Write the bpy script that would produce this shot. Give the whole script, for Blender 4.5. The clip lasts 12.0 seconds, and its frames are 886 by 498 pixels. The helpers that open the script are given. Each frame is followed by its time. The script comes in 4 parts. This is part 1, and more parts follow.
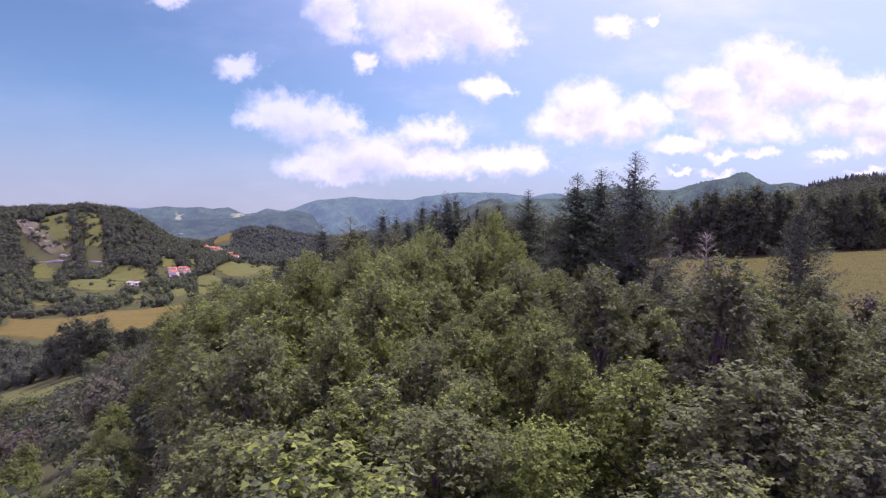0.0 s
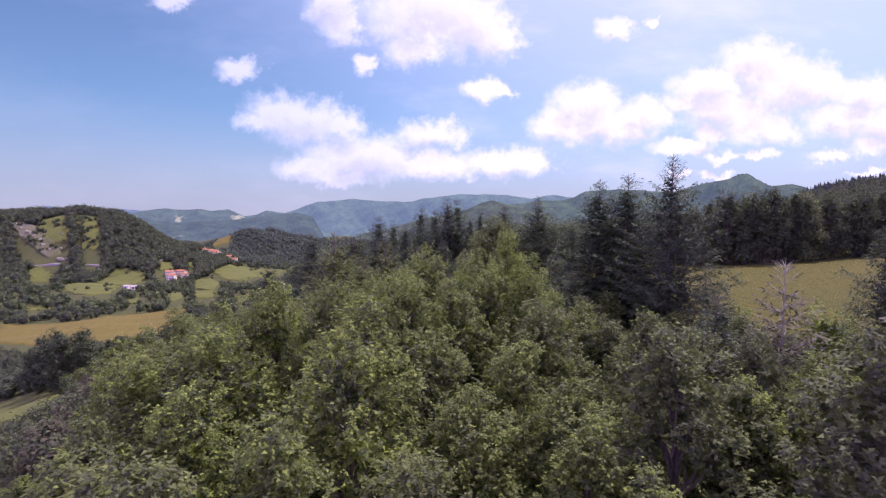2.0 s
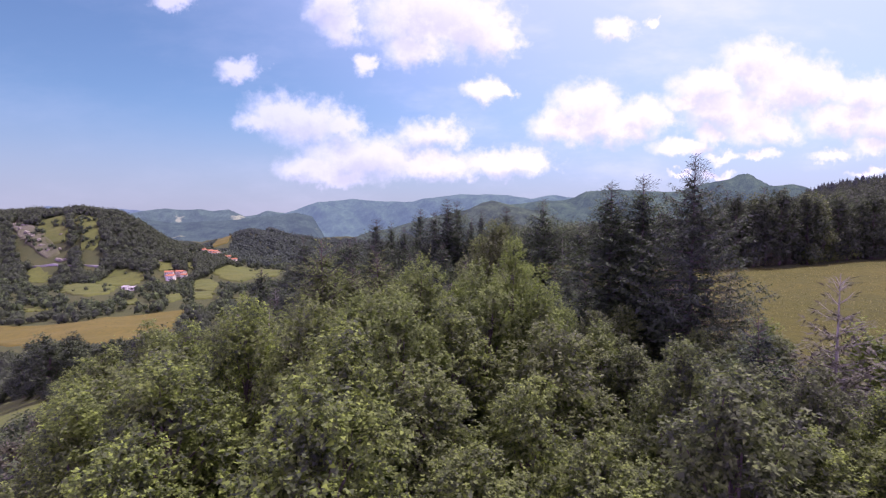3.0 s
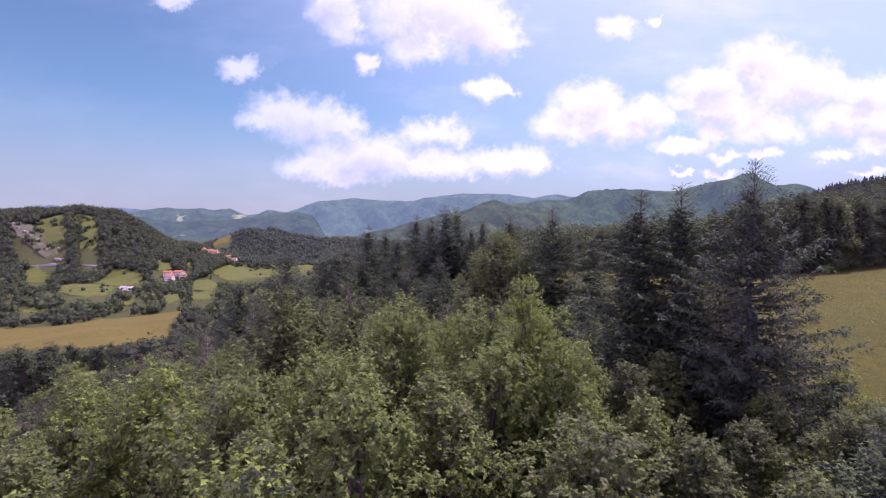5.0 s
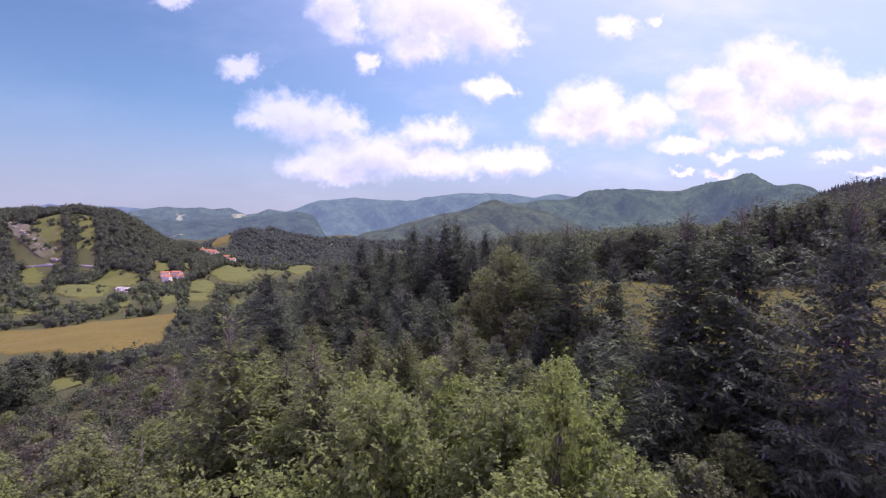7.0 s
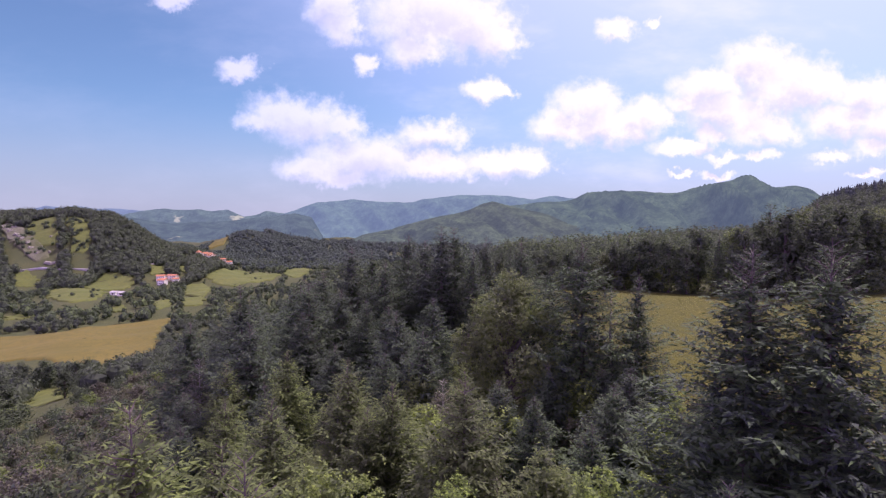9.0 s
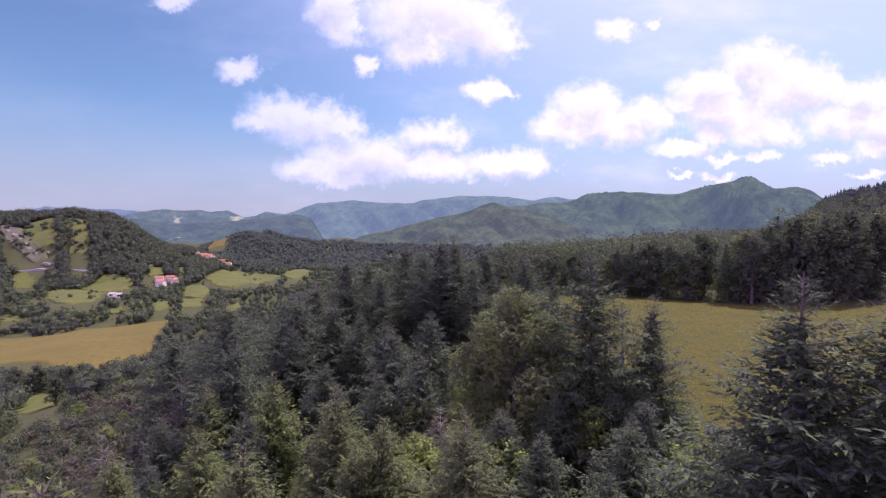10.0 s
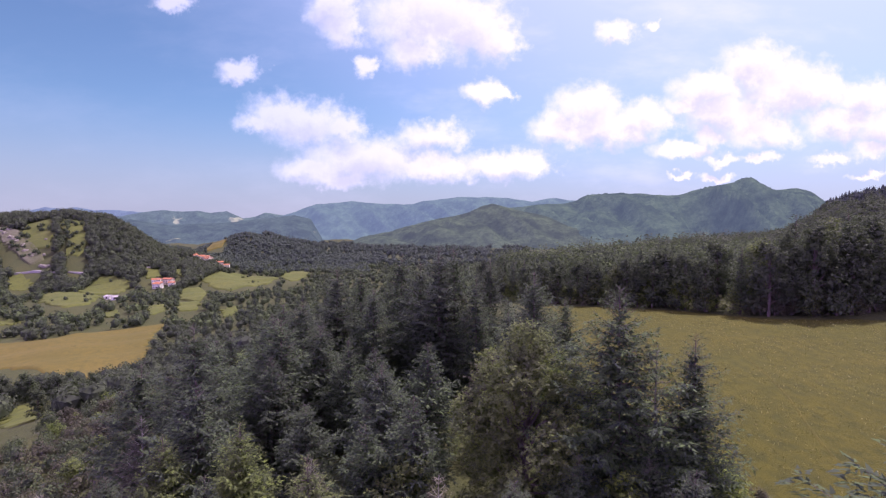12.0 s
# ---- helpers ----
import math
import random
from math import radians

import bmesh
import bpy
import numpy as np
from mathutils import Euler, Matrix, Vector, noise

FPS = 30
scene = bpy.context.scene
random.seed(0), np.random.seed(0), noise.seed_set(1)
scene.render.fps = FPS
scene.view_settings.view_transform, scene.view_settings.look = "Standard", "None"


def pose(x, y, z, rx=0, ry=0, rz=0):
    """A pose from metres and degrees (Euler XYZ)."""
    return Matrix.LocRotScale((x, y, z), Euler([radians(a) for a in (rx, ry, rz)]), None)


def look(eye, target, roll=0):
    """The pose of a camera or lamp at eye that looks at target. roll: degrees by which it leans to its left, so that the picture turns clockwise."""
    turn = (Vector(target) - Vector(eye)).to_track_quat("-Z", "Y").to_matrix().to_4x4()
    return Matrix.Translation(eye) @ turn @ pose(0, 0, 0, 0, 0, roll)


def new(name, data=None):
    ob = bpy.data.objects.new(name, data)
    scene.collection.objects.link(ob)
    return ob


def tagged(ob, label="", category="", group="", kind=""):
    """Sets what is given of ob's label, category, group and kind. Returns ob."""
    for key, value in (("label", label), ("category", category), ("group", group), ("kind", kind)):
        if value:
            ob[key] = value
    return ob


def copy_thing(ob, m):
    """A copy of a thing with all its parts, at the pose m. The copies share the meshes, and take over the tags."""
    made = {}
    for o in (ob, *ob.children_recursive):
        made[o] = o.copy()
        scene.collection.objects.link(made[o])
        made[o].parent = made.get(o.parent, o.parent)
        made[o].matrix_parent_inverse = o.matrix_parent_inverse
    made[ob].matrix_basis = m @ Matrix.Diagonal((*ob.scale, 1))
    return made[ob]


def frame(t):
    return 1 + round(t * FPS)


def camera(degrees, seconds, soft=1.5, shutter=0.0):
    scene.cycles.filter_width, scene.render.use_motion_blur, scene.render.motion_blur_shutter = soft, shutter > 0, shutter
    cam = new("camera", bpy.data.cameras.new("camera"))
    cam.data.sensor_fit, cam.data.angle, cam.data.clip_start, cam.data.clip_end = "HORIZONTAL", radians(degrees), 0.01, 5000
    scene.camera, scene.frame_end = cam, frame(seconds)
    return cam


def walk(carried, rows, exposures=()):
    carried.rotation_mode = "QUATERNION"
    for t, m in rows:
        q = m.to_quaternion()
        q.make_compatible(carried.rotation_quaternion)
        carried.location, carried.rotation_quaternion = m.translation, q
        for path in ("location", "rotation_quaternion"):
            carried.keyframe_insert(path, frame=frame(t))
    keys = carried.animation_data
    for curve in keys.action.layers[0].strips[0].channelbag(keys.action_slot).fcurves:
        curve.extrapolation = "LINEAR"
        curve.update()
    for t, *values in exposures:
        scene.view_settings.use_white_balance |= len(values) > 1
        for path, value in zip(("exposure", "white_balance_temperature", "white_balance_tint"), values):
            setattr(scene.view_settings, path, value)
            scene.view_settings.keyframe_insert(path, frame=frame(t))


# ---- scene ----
# ---- camera and its way ----
cam = camera(80.0, 12.0, soft=1.3)
ROWS = [
    (0, 0.00, 0.00, 10.00, 0.00, -3.00, 0.00), (0.5, 0.03, 1.76, 10.26, 0.01, -2.93, 0.02),
    (1, 0.01, 3.57, 10.57, 0.02, -2.87, 0.03), (1.5, -0.03, 5.35, 10.84, 0.02, -2.86, 0.04),
    (2, -0.03, 7.17, 11.08, 0.02, -2.81, 0.06), (2.5, 0.02, 8.95, 11.27, 0.04, -2.80, 0.07),
    (3, 0.13, 10.71, 11.46, 0.07, -2.80, 0.06), (5, 0.69, 17.97, 12.69, 0.24, -2.90, 0.01),
    (5.5, 0.78, 19.72, 12.99, 0.25, -2.88, 0.01), (6, 0.81, 21.42, 13.34, 0.28, -2.91, -0.01),
    (6.5, 0.82, 23.03, 13.77, 0.27, -2.96, -0.06), (7, 0.78, 24.61, 14.18, 0.25, -2.97, -0.08),
    (9, 0.99, 30.90, 15.61, 0.08, -2.79, -0.05), (9.5, 1.07, 32.47, 15.96, 0.08, -2.74, -0.07),
    (10, 1.13, 34.03, 16.35, 0.09, -2.70, -0.11), (10.5, 1.17, 35.54, 16.72, 0.09, -2.67, -0.13),
    (11, 1.18, 37.04, 17.08, 0.08, -2.66, -0.15), (11.5, 1.17, 38.51, 17.38, 0.06, -2.64, -0.14),
    (12, 1.16, 40.00, 17.69, 0.05, -2.60, -0.14)]
walk(cam, [(t, pose(x, y, z, 90 + pitch, roll, yaw)) for t, x, y, z, yaw, pitch, roll in ROWS],
     exposures=[(0, 0.52, 5800, 95), (12, 0.52, 5800, 95)])

# ---- sky, clouds and sun ----
SUN_ELEVATION, SUN_TURN = 58.0, 40.0      # degrees above the horizon, and to the right of straight ahead
SUN_STRENGTH, SKY_STRENGTH = 4.5, 0.088

world = bpy.data.worlds.new("sky")
scene.world = world
world.use_nodes = True
W = world.node_tree
W.nodes.clear()


def wnode(kind):
    return W.nodes.new(kind)


def wmath(op, a, b=None, c=None):
    n = wnode("ShaderNodeMath")
    n.operation = op
    for i, v in enumerate((a, b, c)):
        if v is None:
            continue
        if isinstance(v, (int, float)):
            n.inputs[i].default_value = v
        else:
            W.links.new(v, n.inputs[i])
    return n.outputs[0]


def wvec(op, a, b=None, c=None):
    n = wnode("ShaderNodeVectorMath")
    n.operation = op
    for i, v in enumerate((a, b, c)):
        if v is None:
            continue
        if isinstance(v, tuple):
            n.inputs[i].default_value = v
        else:
            W.links.new(v, n.inputs[i])
    return n


sky = wnode("ShaderNodeTexSky")
sky.sky_type, sky.sun_disc = "NISHITA", False
sky.sun_elevation, sky.sun_rotation = radians(SUN_ELEVATION), radians(SUN_TURN)
sky.altitude, sky.air_density, sky.dust_density, sky.ozone_density = 500.0, 1.0, 0.8, 2.0
coord = wnode("ShaderNodeTexCoord")
split = wnode("ShaderNodeSeparateXYZ")
W.links.new(coord.outputs["Generated"], split.inputs[0])
ahead = wmath("MAXIMUM", split.outputs[1], 0.02)
flat = wnode("ShaderNodeCombineXYZ")          # the sky laid out flat: sideways and up, per unit ahead
W.links.new(wmath("DIVIDE", split.outputs[0], ahead), flat.inputs[0])
W.links.new(wmath("DIVIDE", split.outputs[2], ahead), flat.inputs[1])


def wnoise(scale, detail, rough, stretch=(1, 1, 1), at=None):
    n = wnode("ShaderNodeTexNoise")
    n.inputs["Scale"].default_value, n.inputs["Detail"].default_value = scale, detail
    n.inputs["Roughness"].default_value = rough
    W.links.new(wvec("MULTIPLY", at or flat.outputs[0], stretch).outputs[0], n.inputs["Vector"])
    return n


swirl = wnoise(17.0, 4.0, 0.62)
fine = wnoise(46.0, 3.0, 0.6)
push = wvec("MULTIPLY_ADD", swirl.outputs["Color"], (0.080, 0.060, 0.0), (-0.040, -0.030, 0.0))
push2 = wvec("MULTIPLY_ADD", fine.outputs["Color"], (0.028, 0.022, 0.0), (-0.014, -0.011, 0.0))
bent = wvec("ADD", wvec("ADD", flat.outputs[0], push.outputs[0]).outputs[0], push2.outputs[0]).outputs[0]

CLOUDS = []


def cloud(*puffs):
    """One cloud: puffs of (sideways, up, half width, half height)."""
    CLOUDS.extend(puffs)


cloud((-0.203, 0.405, 0.048, 0.043), (-0.188, 0.364, 0.043, 0.032))
cloud((-0.03, 0.385, 0.118, 0.064), (-0.057, 0.323, 0.054, 0.03), (0.043, 0.369, 0.086, 0.054), (0.096, 0.344, 0.048, 0.032))
cloud((-0.384, 0.283, 0.039, 0.021))
cloud((-0.146, 0.295, 0.021, 0.017))
cloud((0.073, 0.25, 0.041, 0.021), (0.107, 0.25, 0.021, 0.009))
cloud((-0.306, 0.209, 0.059, 0.034), (-0.258, 0.193, 0.08, 0.041), (-0.349, 0.191, 0.039, 0.017), (-0.189, 0.177, 0.043, 0.024))
cloud((-0.02, 0.167, 0.064, 0.028))
cloud((-0.147, 0.125, 0.118, 0.043), (-0.243, 0.104, 0.064, 0.026), (-0.03, 0.109, 0.096, 0.026), (-0.201, 0.088, 0.075, 0.017))
cloud((0.108, 0.114, 0.086, 0.026), (0.161, 0.109, 0.043, 0.013))
cloud((0.27, 0.224, 0.059, 0.039), (0.223, 0.183, 0.064, 0.032), (0.308, 0.183, 0.096, 0.032), (0.371, 0.198, 0.054, 0.032))
cloud((0.584, 0.297, 0.064, 0.043), (0.496, 0.256, 0.07, 0.039), (0.455, 0.224, 0.043, 0.021), (0.643, 0.256, 0.096, 0.048))
cloud((0.539, 0.209, 0.096, 0.032), (0.593, 0.177, 0.075, 0.027), (0.705, 0.256, 0.054, 0.032))
cloud((0.79, 0.24, 0.064, 0.034), (0.75, 0.193, 0.075, 0.032), (0.834, 0.183, 0.064, 0.037))
cloud((0.451, 0.143, 0.054, 0.016), (0.498, 0.167, 0.032, 0.016))
cloud((0.526, 0.123, 0.024, 0.01))
cloud((0.726, 0.128, 0.039, 0.011))
cloud((0.805, 0.139, 0.039, 0.017))
cloud((0.32, 0.361, 0.034, 0.021))
cloud((0.393, 0.373, 0.019, 0.01))
cloud((0.594, 0.125, 0.032, 0.009))
cloud((0.442, 0.097, 0.026, 0.006), (0.521, 0.09, 0.032, 0.007), (0.807, 0.094, 0.032, 0.007))
cloud((-0.502, 0.411, 0.037, 0.015))


def how_far(at):
    """Distance from the middle of the nearest puff, 1 at its rim."""
    reach = None
    for u, v, a, b in CLOUDS:
        d = wvec("MULTIPLY_ADD", at, (1 / (a * 1.08), 1 / (b * 1.10), 0.0), (-u / (a * 1.08), -v / (b * 1.10), 0.0))
        d = wvec("LENGTH", d.outputs[0]).outputs["Value"]
        reach = d if reach is None else wmath("SMOOTH_MIN", reach, d, 0.25)
    return reach


reach = how_far(bent)
above = how_far(wvec("ADD", bent, (0.008, 0.030, 0.0)).outputs[0])


def wrange(value, a, b, c, d, smooth=True):
    n = wnode("ShaderNodeMapRange")
    n.interpolation_type = "SMOOTHSTEP" if smooth else "LINEAR"
    W.links.new(value, n.inputs["Value"])
    for name, v in (("From Min", a), ("From Max", b), ("To Min", c), ("To Max", d)):
        n.inputs[name].default_value = v
    return n.outputs["Result"]


cover = wrange(wmath("ADD", reach, wrange(fine.outputs["Fac"], 0.25, 0.75, -0.20, 0.20, False)), 1.36, 0.40, 0.0, 1.0)
veil = wmath("MULTIPLY", wrange(wnoise(3.0, 5.0, 0.6, (1.0, 2.6, 1.0)).outputs["Fac"], 0.45, 0.75, 0.0, 0.35),
             wrange(split.outputs[0], -0.5, 0.3, 0.15, 1.0))
cover = wmath("MULTIPLY", cover, wrange(split.outputs[0], -0.45, 0.25, 0.62, 1.0))
cover = wmath("MAXIMUM", cover, veil)
shade = wmath("MULTIPLY", wrange(above, 1.05, 0.20, 0.0, 1.0), wrange(swirl.outputs["Fac"], 0.30, 0.60, 0.25, 1.0))


def wmix(fac, a, b):
    n = wnode("ShaderNodeMix")
    n.data_type = "RGBA"
    for i, v in ((0, fac), (6, a), (7, b)):
        if isinstance(v, tuple):
            n.inputs[i].default_value = v
        else:
            W.links.new(v, n.inputs[i])
    return n.outputs[2]


puff = wmix(shade, (0.62, 0.85, 0.61, 1), (0.45, 0.62, 0.49, 1))
air = wvec("SCALE", sky.outputs[0])
air.inputs["Scale"].default_value = SKY_STRENGTH
air = wvec("MULTIPLY", air.outputs[0], (0.49, 0.955, 0.63))
# the whitish air over the horizon and round the sun
low = wrange(split.outputs[2], 0.0, 0.22, 0.80, 0.0)
air = wmix(low, air.outputs[0], (0.255, 0.365, 0.29, 1))
e, a = radians(SUN_ELEVATION), radians(SUN_TURN)
TO_SUN = Vector((math.cos(e) * math.sin(a), math.cos(e) * math.cos(a), math.sin(e)))
near_sun = wvec("DOT_PRODUCT", coord.outputs["Generated"], tuple(TO_SUN)).outputs["Value"]
air = wmix(wrange(near_sun, 0.42, 0.95, 0.0, 0.62), air, (0.60, 0.91, 0.73, 1))
# away from the sun, out of view: sky boosted violet blue to fill the shade
violet_fill = wvec("MULTIPLY", air, (5.2, 2.1, 7.2))
air = wmix(wrange(near_sun, 0.12, -0.45, 0.0, 1.0), air, violet_fill.outputs[0])
# added out of view: fair-weather clouds over the whole sky, to brighten the shade
over = wmath("ADD", wmath("MAXIMUM", split.outputs[2], 0.0), 0.12)
dome = wnode("ShaderNodeCombineXYZ")
W.links.new(wmath("DIVIDE", split.outputs[0], over), dome.inputs[0])
W.links.new(wmath("DIVIDE", split.outputs[1], over), dome.inputs[1])
more = wrange(wnoise(1.1, 5.0, 0.58, at=dome.outputs[0]).outputs["Fac"], 0.40, 0.56, 0.0, 0.9)
flat_split = wnode("ShaderNodeSeparateXYZ")
W.links.new(flat.outputs[0], flat_split.inputs[0])
beyond = wmath("MAXIMUM", wrange(flat_split.outputs[1], 0.50, 0.70, 0.0, 1.0), wrange(wmath("ABSOLUTE", flat_split.outputs[0]), 1.0, 1.3, 0.0, 1.0))
more = wmath("MULTIPLY", wmath("MULTIPLY", more, beyond), wrange(split.outputs[2], 0.02, 0.15, 0.0, 1.0))
lit = wmix(cover, air, puff)
# unseen clouds facing the sun are boosted up to 2.5 times, as fill light
cloud_fill = wvec("SCALE", (0.74, 0.72, 0.80))
W.links.new(wrange(near_sun, 0.75, -0.35, 1.0, 2.5), cloud_fill.inputs["Scale"])
lit = wmix(more, lit, cloud_fill.outputs[0])
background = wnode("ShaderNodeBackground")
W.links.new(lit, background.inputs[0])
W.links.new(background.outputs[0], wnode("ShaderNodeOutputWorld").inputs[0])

sun = new("sun", bpy.data.lights.new("sun", "SUN"))
sun.data.energy, sun.data.angle, sun.data.color = SUN_STRENGTH, radians(0.6), (0.86, 1.0, 0.60)
sun.matrix_world = look(TO_SUN * 200, (0, 0, 0))


# ---- materials ----
class Paint:
    """Short hand for a node material."""

    def __init__(self, name):
        self.mat = bpy.data.materials.new(name)
        self.mat.use_nodes = True
        self.t = self.mat.node_tree
        self.t.nodes.clear()
        self.out = self.t.nodes.new("ShaderNodeOutputMaterial")
        self.pos = self.t.nodes.new("ShaderNodeNewGeometry")

    def put(self, socket, v):
        if isinstance(v, (int, float, tuple)):
            socket.default_value = v
        else:
            self.t.links.new(v, socket)

    def noise(self, scale, detail=4.0, rough=0.6, stretch=(1, 1, 1)):
        m = self.t.nodes.new("ShaderNodeVectorMath")
        m.operation = "MULTIPLY"
        self.t.links.new(self.pos.outputs["Position"], m.inputs[0])
        m.inputs[1].default_value = stretch
        n = self.t.nodes.new("ShaderNodeTexNoise")
        self.t.links.new(m.outputs[0], n.inputs["Vector"])
        n.inputs["Scale"].default_value, n.inputs["Detail"].default_value = scale, detail
        n.inputs["Roughness"].default_value = rough
        return n.outputs["Fac"]

    def ramp(self, fac, *stops):
        r = self.t.nodes.new("ShaderNodeValToRGB")
        self.put(r.inputs[0], fac)
        while len(r.color_ramp.elements) < len(stops):
            r.color_ramp.elements.new(0.5)
        for el, (p, c) in zip(r.color_ramp.elements, stops):
            el.position, el.color = p, (*c, 1)
        return r.outputs[0]

    def mix(self, fac, a, b, blend="MIX"):
        n = self.t.nodes.new("ShaderNodeMix")
        n.data_type, n.blend_type = "RGBA", blend
        for i, v in ((0, fac), (6, a), (7, b)):
            self.put(n.inputs[i], (*v, 1) if isinstance(v, tuple) and len(v) == 3 else v)
        return n.outputs[2]

    def bump(self, height, strength, distance):
        n = self.t.nodes.new("ShaderNodeBump")
        self.put(n.inputs["Height"], height)
        n.inputs["Strength"].default_value, n.inputs["Distance"].default_value = strength, distance
        return n.outputs[0]

    def solid(self, color, rough=0.8, bump=None, metal=0.0, gloss=0.3):
        b = self.t.nodes.new("ShaderNodeBsdfPrincipled")
        self.put(b.inputs["Base Color"], color)
        self.put(b.inputs["Roughness"], rough)
        b.inputs["Metallic"].default_value = metal
        b.inputs["Specular IOR Level"].default_value = gloss
        if bump is not None:
            self.t.links.new(bump, b.inputs["Normal"])
        self.t.links.new(b.outputs[0], self.out.inputs[0])
        return b

    def leaf(self, color, through_color, share=0.35, rough=0.55, gloss=0.25):
        """A thin leaf: some light comes through it."""
        b = self.solid(color, rough, gloss=gloss)
        tr = self.t.nodes.new("ShaderNodeBsdfTranslucent")
        self.put(tr.inputs[0], through_color)
        m = self.t.nodes.new("ShaderNodeMixShader")
        m.inputs[0].default_value = share
        self.t.links.new(b.outputs[0], m.inputs[1])
        self.t.links.new(tr.outputs[0], m.inputs[2])
        self.t.links.new(m.outputs[0], self.out.inputs[0])

    def island(self):
        return self.pos.outputs["Random Per Island"]

    def each(self):
        return self.t.nodes.new("ShaderNodeObjectInfo").outputs["Random"]


def foliage(name, dark, mid, light, tint, share=0.35, gloss=0.25, rough=0.55, clump=2.2):
    """Leaves: each differs a little, and so do sprays, limbs and whole trees."""
    p = Paint(name)
    c = p.ramp(p.island(), (0.0, tuple(0.8 * v for v in dark)), (0.58, mid), (1.0, light))
    c = p.mix(p.ramp(p.noise(0.55, 3.0), (0.40, (0, 0, 0)), (0.68, (1, 1, 1))), c, p.mix(0.5, c, (*light,)))
    c = p.mix(p.ramp(p.noise(clump, 2.0), (0.52, (0, 0, 0)), (0.72, (0.6, 0.6, 0.6))), c, (*light,))
    c = p.mix(p.ramp(p.each(), (0.0, (0, 0, 0)), (1.0, (0.55, 0.55, 0.55))), c, (*tint,))
    p.leaf(c, p.mix(0.5, c, (*light,)), share, rough, gloss)
    return p.mat


M_OAK = foliage("oak leaves", (0.040, 0.044, 0.046), (0.076, 0.106, 0.043), (0.250, 0.345, 0.047), (0.090, 0.098, 0.058), 0.34, 0.10, 0.6)
# a darker copy of the oak leaves, in which the colour stands in for shade
M_SHADEOAK = foliage("shaded oak leaves", (0.036, 0.040, 0.040), (0.060, 0.084, 0.039), (0.185, 0.255, 0.047), (0.070, 0.077, 0.050), 0.30, 0.10, 0.6)
M_LIME = foliage("young leaves", (0.066, 0.086, 0.042), (0.098, 0.146, 0.042), (0.245, 0.350, 0.047), (0.104, 0.130, 0.054), 0.36, 0.10, 0.6)
M_SPRUCE = foliage("spruce needles", (0.030, 0.035, 0.038), (0.047, 0.064, 0.048), (0.110, 0.172, 0.056), (0.054, 0.062, 0.051), 0.22, 0.07, 0.7)
M_LARCH = foliage("larch needles", (0.050, 0.060, 0.042), (0.086, 0.116, 0.044), (0.180, 0.245, 0.052), (0.086, 0.097, 0.054), 0.30, 0.08, 0.7)
M_DRY = foliage("dry twigs and leaves", (0.056, 0.052, 0.046), (0.082, 0.082, 0.052), (0.135, 0.145, 0.058), (0.082, 0.076, 0.056), 0.2, 0.1)
M_WOODS = foliage("far woods", (0.040, 0.047, 0.043), (0.058, 0.078, 0.047), (0.104, 0.148, 0.052), (0.064, 0.075, 0.052), 0.25, 0.05, 0.8, 0.16)
# pale in the darks: haze before these woods is put into their colour
M_PINEWOOD = foliage("far pine woods in painted haze", (0.050, 0.066, 0.054), (0.066, 0.092, 0.066), (0.090, 0.125, 0.076), (0.068, 0.086, 0.065), 0.2, 0.05, 0.8, 0.1)


def bark(name, a, b):
    p = Paint(name)
    n = p.noise(9.0, 6.0, 0.7, (1, 1, 0.25))
    p.solid(p.ramp(n, (0.3, a), (0.7, b)), 0.9, p.bump(n, 0.6, 0.03))
    return p.mat


M_BARK = bark("bark", (0.055, 0.042, 0.034), (0.150, 0.120, 0.095))
M_GREYBARK = bark("weathered wood", (0.190, 0.185, 0.130), (0.340, 0.335, 0.240))


def grassland(name, base, dry, dark, bumpy=0.4, scale=1.0):
    p = Paint(name)
    c = p.mix(p.ramp(p.noise(0.045 * scale, 5.0, 0.6), (0.36, (0, 0, 0)), (0.66, (1, 1, 1))), base, dry)
    c = p.mix(p.ramp(p.noise(0.8 * scale, 5.0, 0.7, (1, 0.6, 1)), (0.42, (0, 0, 0)), (0.66, (0.9, 0.9, 0.9))), c, dark)
    n = p.noise(5.0 * scale, 5.0, 0.75)
    c = p.mix(p.ramp(n, (0.35, (0.55, 0.55, 0.55)), (0.7, (0, 0, 0))), c, dark)
    p.solid(c, 0.9, p.bump(n, bumpy, 0.25), gloss=0.1)
    return p.mat


M_GROUND = grassland("rough ground", (0.056, 0.070, 0.020), (0.082, 0.086, 0.024), (0.038, 0.048, 0.020))
M_MEADOW = grassland("dry meadow grass", (0.080, 0.082, 0.009), (0.106, 0.097, 0.010), (0.046, 0.053, 0.010), 0.8)
M_CROP = grassland("ripe crop", (0.110, 0.092, 0.016), (0.146, 0.113, 0.020), (0.080, 0.076, 0.018), 0.2, 0.4)
M_PASTURE = grassland("green pasture", (0.086, 0.108, 0.018), (0.118, 0.128, 0.022), (0.058, 0.076, 0.022), 0.3, 0.4)


